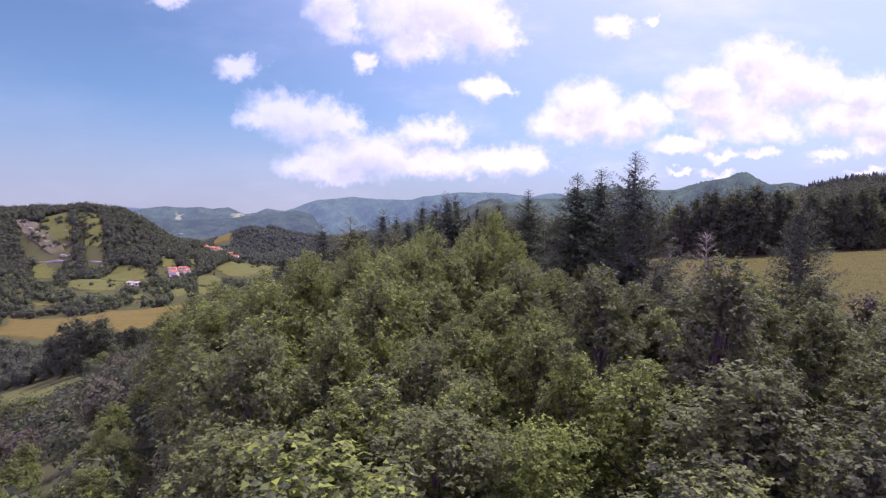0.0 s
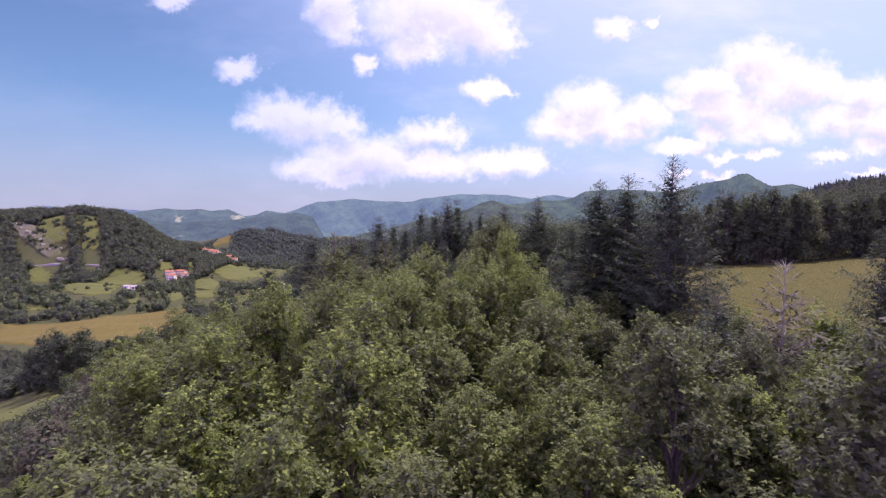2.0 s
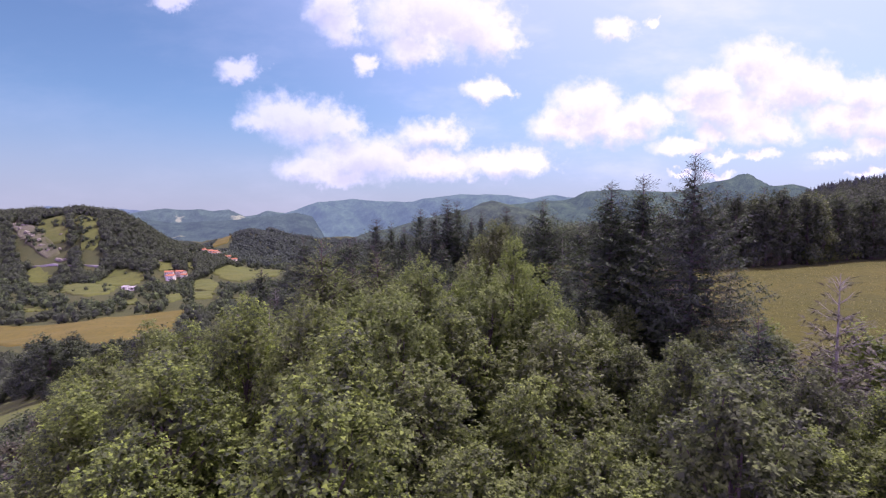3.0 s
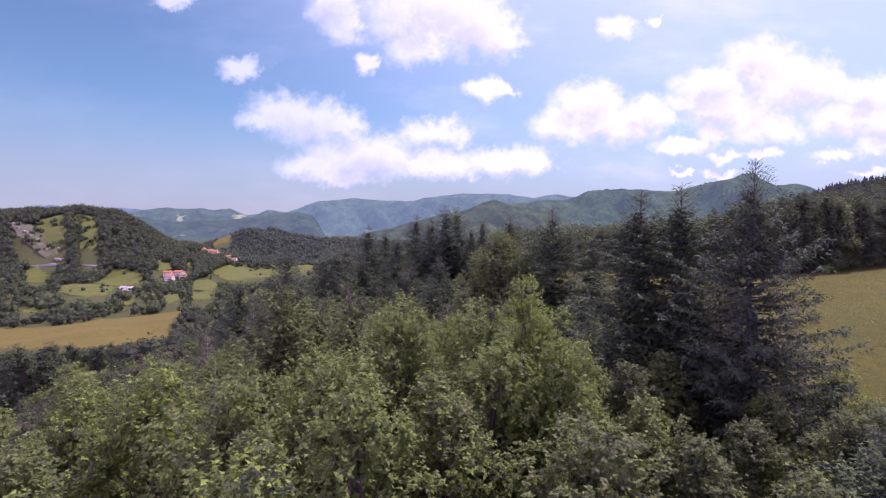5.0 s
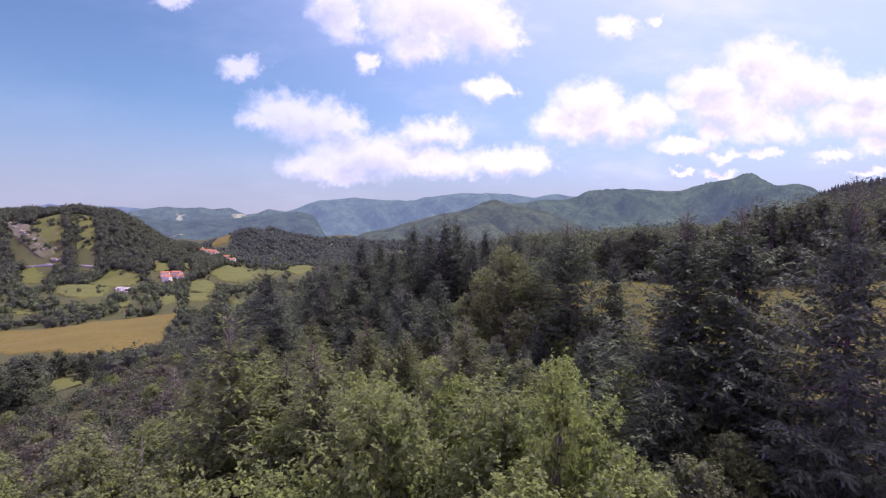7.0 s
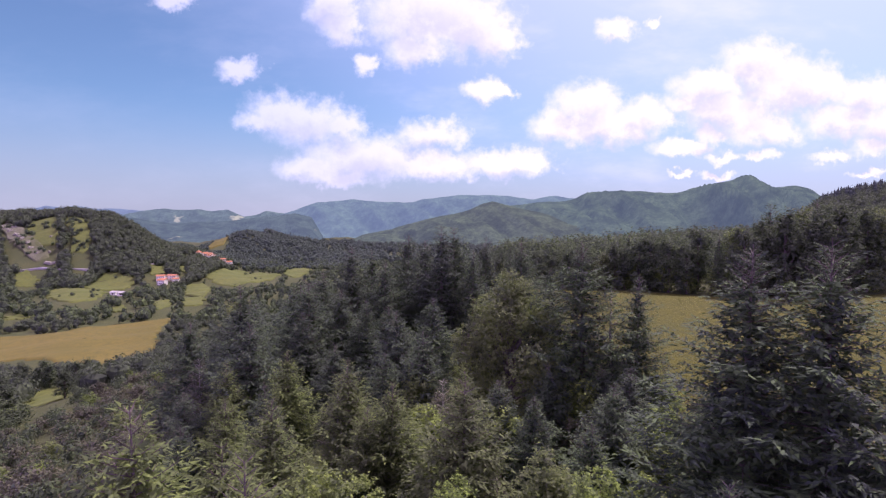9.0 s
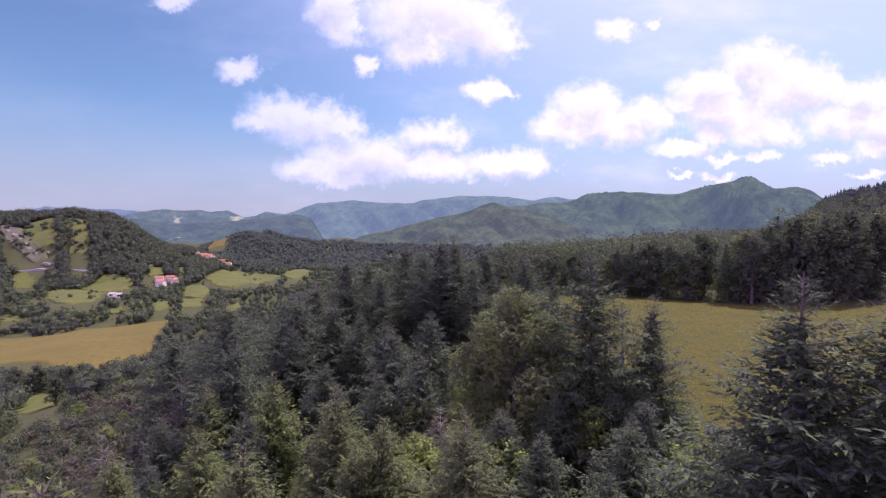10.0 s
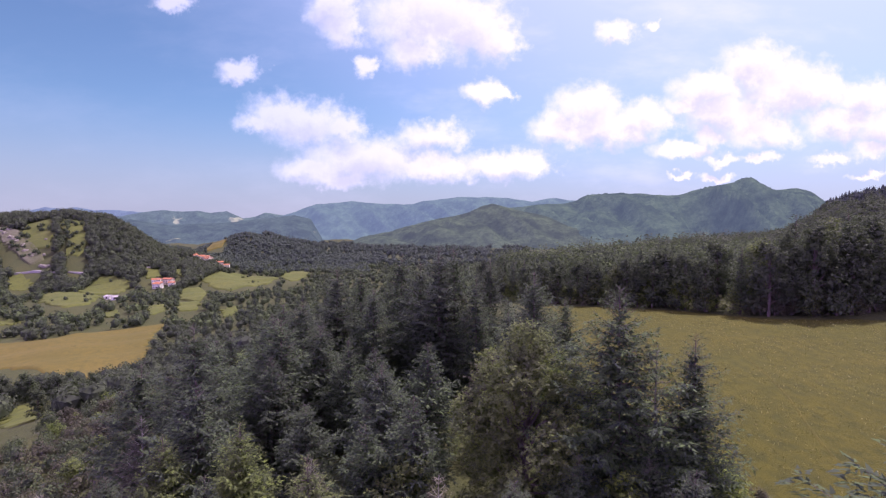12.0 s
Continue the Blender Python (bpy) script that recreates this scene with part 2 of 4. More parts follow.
def haze_paint(name, wood, open_land, air, share, clearing=0.66):
    """A far backdrop of land: the air's haze before it is painted as glow."""
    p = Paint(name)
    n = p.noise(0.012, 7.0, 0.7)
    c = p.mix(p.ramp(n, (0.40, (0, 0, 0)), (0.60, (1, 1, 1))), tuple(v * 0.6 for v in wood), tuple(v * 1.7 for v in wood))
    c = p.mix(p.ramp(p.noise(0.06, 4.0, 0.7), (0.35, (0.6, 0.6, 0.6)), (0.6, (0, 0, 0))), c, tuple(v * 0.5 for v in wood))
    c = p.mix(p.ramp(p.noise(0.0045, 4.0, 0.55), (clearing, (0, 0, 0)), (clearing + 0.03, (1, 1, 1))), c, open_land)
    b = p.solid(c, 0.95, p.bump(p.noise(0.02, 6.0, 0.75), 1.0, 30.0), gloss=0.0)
    # stands in for haze: the surface itself glows in the colour of the air
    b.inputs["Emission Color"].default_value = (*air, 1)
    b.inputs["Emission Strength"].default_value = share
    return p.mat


# ---- ground ----
def bell(x, s):
    return np.exp(-(x / s) ** 2)


def ripple(x, y, size):
    """Smooth unevenness, about -1 to 1."""
    k = 2 * math.pi / size
    return (np.sin(k * x + 1.3 * np.sin(0.7 * k * y + 0.4)) + np.sin(0.83 * k * y + 1.1 * np.sin(0.6 * k * x + 2.0))
            + 0.6 * np.sin(1.9 * k * x + 1.3 * k * y + 1.0) + 0.4 * np.sin(3.1 * k * y - 2.3 * k * x)) / 3.0


HILL_LEFT = [(-1.6, -0.3), (-1.3, 0.0), (-1.0, 0.008), (-0.839, 0.011), (-0.775, 0.015), (-0.7, 0.015), (-0.636, 0.009), (-0.594, -0.010), (-0.551, -0.038),
             (-0.52, -0.052), (-0.477, -0.062), (-0.435, -0.075), (-0.38, -0.095), (-0.3, -0.3)]
HILL_RIGHT = [(-0.1, -0.3), (0.05, -0.12), (0.177, -0.087), (0.231, -0.080), (0.37, -0.068), (0.445, -0.070), (0.509, -0.061), (0.583, -0.046), (0.657, -0.025),
              (0.699, -0.002), (0.726, 0.018), (0.763, 0.032), (0.835, 0.045), (1.08, 0.07), (1.6, 0.08)]
HILL_AHEAD = [(-0.8, -0.3), (-0.62, -0.12), (-0.531, -0.072), (-0.475, -0.051), (-0.433, -0.035), (-0.376, -0.019), (-0.336, -0.021), (-0.283, -0.035), (-0.24, -0.047),
              (-0.197, -0.067), (-0.12, -0.10), (0.0, -0.3)]
EYE_X, EYE_Y, EYE_Z = 1.2, 40.0, 17.7


def crest(u, line):
    return np.interp(u, [p[0] for p in line], [p[1] for p in line])


def ground(x, y):
    x, y = np.asarray(x, float), np.asarray(y, float)
    edge = -8.0 + 0.75 * np.logaddexp(0, (y - 172) / 14) * 14
    d = x - edge
    fall = np.logaddexp(0, -d / 9.0) * 9.0
    z = -66.0 * np.tanh(0.36 * fall / 66.0)
    z = z + 0.030 * np.logaddexp(0, (x - 60) / 15.0) * 15.0 * bell(y - 110, 160)
    z = z + 0.25 * ripple(x, y, 34.0) + np.minimum(1.0, fall / 60) * 3.0 * ripple(x, y, 150.0)
    ya = np.maximum(y - EYE_Y, 1.0)
    u = np.clip((x - EYE_X) / ya, -3, 3)
    front = (y > EYE_Y + 1)

    def hill(line, at, near, far):
        top = EYE_Z + crest(u, line) * at
        s = np.clip(np.where(ya < at, (ya - near) / (at - near), 1 - (ya - at) / (far - at)), 0, 1)
        return np.where(front, z + (np.maximum(top, z) - z) * s * s * (3 - 2 * s), z)

    z = np.maximum(z, hill(HILL_LEFT, 920.0, 640.0, 1500.0))
    z = np.maximum(z, hill(HILL_RIGHT, 470.0, 130.0, 1100.0))
    z = np.maximum(z, hill(HILL_AHEAD, 1450.0, 1000.0, 2300.0))
    far = np.clip((np.hypot(x, y) - 500) / 600, 0, 1)
    return z + far * (5.0 * ripple(x, y, 210.0) + 2.0 * ripple(x, y, 75.0))


def gz(x, y):
    return float(ground(x, y))


def link_mesh(name, verts, faces, material, parent=None, smooth=False, label=""):
    me = bpy.data.meshes.new(name)
    me.from_pydata(np.asarray(verts).tolist(), [], [list(map(int, f)) for f in faces] if not isinstance(faces, np.ndarray) else faces.tolist())
    me.materials.append(material)
    if smooth:
        me.polygons.foreach_set("use_smooth", [True] * len(me.polygons))
    ob = new(name, me)
    if parent is not None:
        ob.parent = parent
    if label:
        ob["label"] = label
    return ob


def sheet_faces(rows, cols, closed=False):
    i, j = np.meshgrid(np.arange(rows - 1), np.arange(cols if closed else cols - 1), indexing="ij")
    a, b = i * cols + j, i * cols + (j + 1) % cols
    return np.stack([a, b, b + cols, a + cols], -1).reshape(-1, 4)


front_part = np.radians(np.linspace(-56, 56, 280))
back_part = np.radians(np.linspace(60, 300, 70))
turns = np.concatenate([front_part, back_part])
rings = np.concatenate([[0.01], 1.5 * (4850 / 1.5) ** (np.linspace(0, 1, 210))])
gx = 0.0 + np.outer(rings, np.sin(turns))
gy = 20.0 + np.outer(rings, np.cos(turns))
ground_mesh = link_mesh("ground", np.stack([gx, gy, ground(gx, gy)], -1).reshape(-1, 3),
                        sheet_faces(len(rings), len(turns), True)[:, ::-1], M_GROUND, smooth=True)
tagged(ground_mesh, "rough grassy ground falling away into a wide valley", "ground", kind="structure")


def patch(name, corners, material, label, lift=0.25, wobble=2.0):
    """A field that lies on the ground: a rounded outline through its corners."""
    c = np.array(corners, float)
    mid = c.mean(0)
    ang = np.arctan2(c[:, 1] - mid[1], c[:, 0] - mid[0])
    order = np.argsort(ang)
    c, ang = c[order], ang[order]
    rad = np.hypot(*(c - mid).T)
    th = np.linspace(-math.pi, math.pi, 144, endpoint=False)
    # straight edges between the corners
    r = np.empty_like(th)
    for i, t in enumerate(th):
        k = np.searchsorted(ang, t) % len(c)
        p, q = c[k - 1] - mid, c[k] - mid
        w = np.array((math.cos(t), math.sin(t)))
        den = w[0] * (q - p)[1] - w[1] * (q - p)[0]
        r[i] = (p[0] * (q - p)[1] - p[1] * (q - p)[0]) / den
    r = r + wobble * (np.sin(th * 7 + mid[0]) * 0.6 + np.sin(th * 17 + 2) * 0.4 + np.sin(th * 31 + mid[1]) * 0.25)
    s = np.concatenate([np.linspace(0.02, 1, 17), [1.035]])
    x = mid[0] + np.outer(s, r * np.cos(th))
    y = mid[1] + np.outer(s, r * np.sin(th))
    rise = lift + 0.0024 * np.maximum(0, y - 150)
    rise[-1] = -0.8                              # the rim runs out into the ground
    ob = link_mesh(name, np.stack([x, y, ground(x, y) + rise], -1).reshape(-1, 3), sheet_faces(18, 144, True), material, smooth=True)
    return tagged(ob, label, "field", kind="structure")


# fields and meadows, from the ridge down to the valley
FIELDS = {
    "crop": [(-330, 398), (-305, 402), (-274, 404), (-272, 430), (-249, 454), (-232, 480), (-212, 423), (-184, 365), (-170, 328), (-166, 304), (-176, 296), (-210, 321),
             (-240, 328), (-290, 336)],
    "slope_pasture": [(-131, 196), (-153, 227), (-148, 234), (-134, 228), (-116, 199), (-102, 170), (-111, 174)],
    "near_pasture": [(-97, 131), (-80, 116), (-73, 103), (-71, 94), (-84, 100), (-102, 117), (-122, 143), (-118, 153)],
    "hill_strip": [(-620, 901), (-580, 900), (-528, 818), (-520, 793), (-540, 795), (-570, 844), (-612, 880)],
    "hill_grass": [(-681, 905), (-646, 915), (-600, 855), (-584, 822), (-606, 818), (-644, 845)],
    "rock_slope": [(-722, 905), (-690, 885), (-640, 850), (-600, 818), (-568, 792), (-576, 776), (-620, 806), (-660, 834), (-704, 872)],
    "foot_pasture": [(-573, 735), (-563, 746), (-521, 712), (-532, 698), (-552, 705)],
    "road_pasture": [(-448, 685), (-462, 747), (-443, 747), (-401, 721), (-396, 694), (-413, 658)],
    "wide_pasture": [(-496, 690), (-430, 660), (-398, 648), (-360, 576), (-365, 548), (-419, 588)],
    "house_pasture": [(-425, 790), (-405, 793), (-384, 767), (-397, 748)],
    "garden": [(-390, 800), (-387, 826), (-362, 772)],
    "long_pasture": [(-333, 769), (-341, 838), (-347, 930), (-249, 834), (-252, 778), (-262, 720), (-268, 700), (-307, 735)],
    "upper_pasture": [(-331, 707), (-318, 728), (-284, 678), (-261, 605), (-295, 630)],
    "lower_pasture": [(-285, 607), (-256, 593), (-236, 543), (-248, 532)],
    "strip": [(-291, 559), (-285, 576), (-262, 537), (-261, 508)],
    "low_pasture": [(-321, 537), (-314, 546), (-292, 509), (-302, 508)],
    "bank": [(-383, 493), (-375, 505), (-360, 479), (-366, 470)],
    "clearing": [(-210, 540), (-205, 564), (-192, 529), (-197, 516)],
    "knoll": [(-257, 877), (-270, 985), (-255, 1000), (-222, 914), (-219, 801)],
    "far_slope": [(-610, 1430), (-640, 1500), (-585, 1470), (-540, 1330), (-565, 1290)],
}
M_SCREE = grassland("stony slope", (0.105, 0.112, 0.050), (0.180, 0.165, 0.120), (0.060, 0.070, 0.030), 0.8, 0.8)
LOOKS = {"rock_slope": (M_SCREE, "pale stony slope with thin grass"), "crop": (M_CROP, "ripe golden crop field in the valley"), "hill_grass": (M_PASTURE, "thin grass on a rocky hillside"),
         "far_slope": (M_CROP, "pale mown field on a far slope")}
for key, corners in FIELDS.items():
    material, words = LOOKS.get(key, (M_PASTURE, "sunlit green pasture between hedges and woods"))
    patch("crop_field" if "crop" in words else "pasture", corners, material, words, 0.3, 3.5)
MEADOW = [(21, 66), (19, 90), (17, 130), (20, 158), (36, 153), (50, 149), (64, 137), (80, 134), (100, 145), (135, 156), (190, 160), (190, 60), (120, 30),
          (60, 25), (36, 36), (24, 52)]
patch("meadow", MEADOW, M_MEADOW, "dry yellow-green meadow beside the wood", 0.06, 0.8)


def inside(x, y, poly, grow=0.0):
    c = np.array(poly, float)
    mid = c.mean(0)
    c = mid + (c - mid) * (1 + grow)
    hit = np.zeros(np.shape(x), bool)
    for i in range(len(c)):
        (x0, y0), (x1, y1) = c[i - 1], c[i]
        cross = ((y0 > y) != (y1 > y)) & (x < (x1 - x0) * (y - y0) / ((y1 - y0) or 1e-9) + x0)
        hit ^= cross
    return hit


# ---- the far ridges, a backdrop ----
def ridge(name, at, depth, line, material, label, rough=1.0, foot=-90.0, seed=0):
    """A chain of hills across the view at a distance: its crest line in sideways and up per unit ahead."""
    us = np.linspace(line[0][0], line[-1][0], 260)
    s = np.linspace(-1, 0.7, 46)
    U, S = np.meshgrid(us, s)
    height = EYE_Z + crest(U, line) * at
    down = np.clip(np.abs(S), 0, 1)
    # spurs and gullies run down from the crest
    gully, rock = np.empty_like(U), np.empty_like(U)
    for i in range(U.shape[0]):
        for j in range(U.shape[1]):
            x, y = U[i, j] * at, S[i, j] * depth
            gully[i, j] = 0.35 - 1.5 * abs(noise.fractal(Vector(((x + 0.55 * y) / 330, y / 1500, seed * 7.3)), 0.9, 2.1, 4))
            rock[i, j] = noise.fractal(Vector((x / 70, y / 70, seed * 3.1)), 0.8, 2.0, 3)
    Z = foot + (height - foot) * np.clip(1 - down ** 1.05 + 0.34 * rough * gully * np.minimum(1, 2.5 * down) * (1 - down), 0, 1)
    Z = np.where(down < 0.25, np.minimum(Z, height), Z) + 0.0022 * at * rock * (0.3 + 2 * down) * (1 - down)
    D = at + S * depth
    ob = link_mesh(name, np.stack([EYE_X + U * D, EYE_Y + D, Z], -1).reshape(-1, 3), sheet_faces(46, 260), material, smooth=True)
    return tagged(ob, label, "mountain", kind="structure")


RIDGE_FARTHEST = [(-1.2, 0.01), (-0.903, 0.026), (-0.839, 0.022), (-0.79, 0.025), (-0.753, 0.033), (-0.72, 0.029), (-0.694, 0.033), (-0.66, 0.027), (-0.625, 0.028),
                  (-0.561, 0.023), (-0.487, 0.003), (-0.3, -0.01)]
RIDGE_BLUE = [(-0.75, -0.02), (-0.65, 0.008), (-0.599, 0.018), (-0.56, 0.025), (-0.529, 0.028), (-0.495, 0.025), (-0.465, 0.026), (-0.44, 0.023), (-0.411, 0.026),
              (-0.379, 0.012), (-0.355, 0.016), (-0.336, 0.024), (-0.304, 0.019), (-0.262, 0.003), (-0.15, -0.02)]
RIDGE_MIDDLE = [(-0.45, -0.03), (-0.369, -0.002), (-0.283, 0.024), (-0.24, 0.04), (-0.21, 0.042), (-0.171, 0.045), (-0.13, 0.042), (-0.091, 0.04), (-0.06, 0.041),
                (-0.027, 0.047), (0.027, 0.053), (0.08, 0.054), (0.123, 0.052), (0.165, 0.045), (0.213, 0.053), (0.24, 0.05), (0.336, 0.042), (0.5, 0.03)]
RIDGE_DARK = [(-0.7, -0.01), (-0.593, 0.01), (-0.519, -0.001), (-0.412, 0.004), (-0.326, 0.013), (-0.283, 0.019), (-0.251, 0.011), (-0.225, -0.034), (-0.15, -0.06)]
RIDGE_SPUR = [(-0.26, -0.07), (-0.19, -0.038), (-0.155, -0.023), (-0.10, -0.012), (-0.069, -0.002), (-0.01, 0.012), (0.048, 0.025), (0.075, 0.038), (0.091, 0.041),
              (0.11, 0.037), (0.15, 0.026), (0.22, 0.012), (0.4, -0.02)]
RIDGE_RIGHT = [(0.0, 0.0), (0.123, 0.032), (0.176, 0.039), (0.22, 0.041), (0.251, 0.047), (0.272, 0.058), (0.30, 0.061), (0.336, 0.065), (0.37, 0.062), (0.4, 0.058),
               (0.44, 0.061), (0.474, 0.067), (0.5, 0.075), (0.516, 0.077), (0.55, 0.084), (0.562, 0.089), (0.577, 0.091), (0.586, 0.089), (0.600, 0.079), (0.625, 0.070), (0.645, 0.071),
               (0.666, 0.072), (0.68, 0.070), (0.698, 0.064), (0.73, 0.043), (0.80, 0.03), (1.1, 0.0)]
# each land colour is followed by its painted haze: glow colour and strength
M_FARTHEST = haze_paint("land in the farthest haze", (0.035, 0.067, 0.044), (0.176, 0.205, 0.098), (0.195, 0.355, 0.37), 0.50, 0.8)
M_BLUE = haze_paint("land in blue haze", (0.032, 0.063, 0.031), (0.229, 0.259, 0.118), (0.145, 0.275, 0.25), 0.42, 0.64)
M_MIDHAZE = haze_paint("wooded land in haze", (0.032, 0.063, 0.029), (0.176, 0.216, 0.088), (0.165, 0.335, 0.325), 0.45, 0.72)
M_DARKHAZE = haze_paint("dark wooded land in haze", (0.025, 0.045, 0.024), (0.194, 0.227, 0.088), (0.135, 0.26, 0.25), 0.34, 0.66)
M_NEARHAZE = haze_paint("wooded mountain in light haze", (0.036, 0.062, 0.022), (0.106, 0.151, 0.049), (0.110, 0.225, 0.215), 0.34, 0.76)
M_SPURHAZE = haze_paint("wooded spur in light haze", (0.040, 0.062, 0.022), (0.106, 0.151, 0.049), (0.106, 0.190, 0.185), 0.30, 0.76)
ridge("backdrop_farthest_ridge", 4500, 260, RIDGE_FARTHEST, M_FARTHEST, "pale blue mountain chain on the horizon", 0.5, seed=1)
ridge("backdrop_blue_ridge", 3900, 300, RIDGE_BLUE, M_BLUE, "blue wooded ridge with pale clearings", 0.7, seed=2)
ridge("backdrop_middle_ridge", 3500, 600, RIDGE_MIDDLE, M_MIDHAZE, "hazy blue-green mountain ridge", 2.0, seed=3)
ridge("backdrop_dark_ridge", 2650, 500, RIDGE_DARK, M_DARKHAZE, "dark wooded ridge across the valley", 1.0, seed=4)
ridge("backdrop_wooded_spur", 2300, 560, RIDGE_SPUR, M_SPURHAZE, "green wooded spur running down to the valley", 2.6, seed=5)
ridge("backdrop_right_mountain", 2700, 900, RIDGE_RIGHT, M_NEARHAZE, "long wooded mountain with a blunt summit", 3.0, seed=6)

# ---- trees ----
rng = np.random.default_rng(11)


def unit(v):
    return v / np.maximum(np.linalg.norm(v, axis=-1, keepdims=True), 1e-9)


def blades(c, along, across, length, width):
    """Small leaves, a triangle each: two sides of the base and the tip."""
    n = len(c)
    along, across = unit(along), unit(across - along * np.sum(across * unit(along), -1, keepdims=True))
    L, Wd = np.reshape(length, (-1, 1)), np.reshape(width, (-1, 1))
    v = np.stack([c - across * Wd / 2 + along * L * 0.12, c + across * Wd / 2 + along * L * 0.30, c + along * L], 1)
    return v.reshape(-1, 3), np.arange(3 * n).reshape(-1, 3)


def join(*pieces):
    verts, faces, at = [], [], 0
    for v, f in pieces:
        verts.append(v)
        faces.extend((np.asarray(f) + at).tolist())
        at += len(v)
    return np.concatenate(verts), faces


def tube(points, radii, sides=6):
    pts, out = np.asarray(points, float), []
    for i, p in enumerate(pts):
        d = unit(pts[min(i + 1, len(pts) - 1)] - pts[max(i - 1, 0)])
        a = unit(np.cross(d, (0.3, 0.9, 0.1)))
        b = np.cross(d, a)
        th = np.linspace(0, 2 * math.pi, sides, endpoint=False)
        out.append(p + radii[i] * (np.outer(np.cos(th), a) + np.outer(np.sin(th), b)))
    return np.concatenate(out), sheet_faces(len(pts), sides, True)


def limb(start, end, r0, r1, sag=0.0, steps=4):
    t = np.linspace(0, 1, steps)[:, None]
    p = np.asarray(start) * (1 - t) + np.asarray(end) * t
    p[:, 2] += sag * np.sin(math.pi * t[:, 0])
    p[1:-1] += rng.normal(0, 0.04, (steps - 2, 3)) * np.linalg.norm(np.asarray(end) - np.asarray(start))
    return tube(p, np.linspace(r0, r1, steps), 5)


def broadleaf(name, height, radius, leaves, size, material, low=0.25, lobes=16, spray=10, dome=0.6, fill=1.2):
    """A leafy tree: a trunk with limbs, and a crown of sprays of single leaves gathered in lobes, the leaves spread flat to the light."""
    root = new(name)
    lobe_c, lobe_r = [], []
    for i in range(lobes):
        f = (i + 0.5) / lobes
        z = height * (low + (0.95 - low) * f ** 0.8)
        # widest a little above the middle, round at the top
        k = (z / height - low) / (1 - low)
        wide = radius * min(1.0, 0.66 + 1.6 * k) * max(0.06, 1 - k) ** dome
        ang = i * 2.4 + rng.uniform(-0.5, 0.5)
        rr = wide * (rng.uniform(0.72, 1.0) if i % 4 else rng.uniform(0.2, 0.6)) * (0.80 if k < 0.85 else 0.40)
        lobe_c.append((rr * math.cos(ang), rr * math.sin(ang), z + rng.uniform(-0.03, 0.03) * height))
        lobe_r.append(radius * rng.uniform(0.75, 1.25) * fill / math.sqrt(lobes) * (1.1 - 0.4 * k))
    lobe_c, lobe_r = np.array(lobe_c), np.array(lobe_r)
    wood = [tube([(0, 0, -0.4), (0.05, 0, height * 0.3), (0.1, 0.06, height * 0.62), (0.0, 0.05, height * 0.9)],
                 [height * 0.022, height * 0.017, height * 0.010, 0.015], 7)]
    for c in lobe_c:
        wood.append(limb((0.06, 0.03, c[2] * 0.62), c, height * 0.007, 0.012, 0.15))
    v, f = join(*wood)
    link_mesh("trunk", v, f, M_BARK, root)
    n = leaves // spray
    which = rng.choice(lobes, n, p=lobe_r ** 2 / np.sum(lobe_r ** 2))
    away = unit(lobe_c[which] * (1, 1, 0) + 1e-6)
    d = unit(rng.normal(0, 1, (n, 3)) + away * 0.45 + (0, 0, 0.5))
    r = lobe_r[which][:, None] * (0.55 + 0.50 * rng.random((n, 1)) ** 0.6)
    start = lobe_c[which] + d * r * (1, 1, 1.15)
    way = unit(d * 0.7 + away * 0.25 + (0, 0, 0.6) + rng.normal(0, 0.35, (n, 3)))
    reach = rng.uniform(0.35, 1.0, (n, 1)) * size * 2.8 * np.where(rng.random((n, 1)) < 0.07, 2.4, 1.0)   # a few long young shoots
    c, al, ac, ln = [], [], [], []
    for k in range(spray):
        t = (k + 0.6) / spray
        side = unit(np.cross(way, rng.normal(0, 1, (n, 3))))
        face = unit(d * 0.40 + (0, 0, 0.75) + rng.normal(0, 0.38, (n, 3)))
        grow = side + way * (0.35 + 0.6 * t)
        grow = grow - face * np.sum(grow * face, -1, keepdims=True)
        c.append(start + way * reach * t + rng.normal(0, 0.22, (n, 3)) * size)
        al.append(grow)
        ac.append(np.cross(face, grow))
        ln.append(size * rng.uniform(0.7, 1.3, n))
    c, al, ac, ln = map(np.concatenate, (c, al, ac, ln))
    outer = blades(c, al, ac, ln, ln * 0.74)
    m = max(60, leaves // 7)                      # the shaded leaves within
    which = rng.integers(0, lobes, m)
    ci = lobe_c[which] * (0.85, 0.85, 0.94) + rng.normal(0, 0.24, (m, 3)) * lobe_r[which][:, None]
    inner = blades(ci, rng.normal(0, 1, (m, 3)), rng.normal(0, 1, (m, 3)), np.full(m, size * 2.2), np.full(m, size * 1.7))
    v, f = join(outer, inner)
    link_mesh("crown", v, f, material, root)
    return root


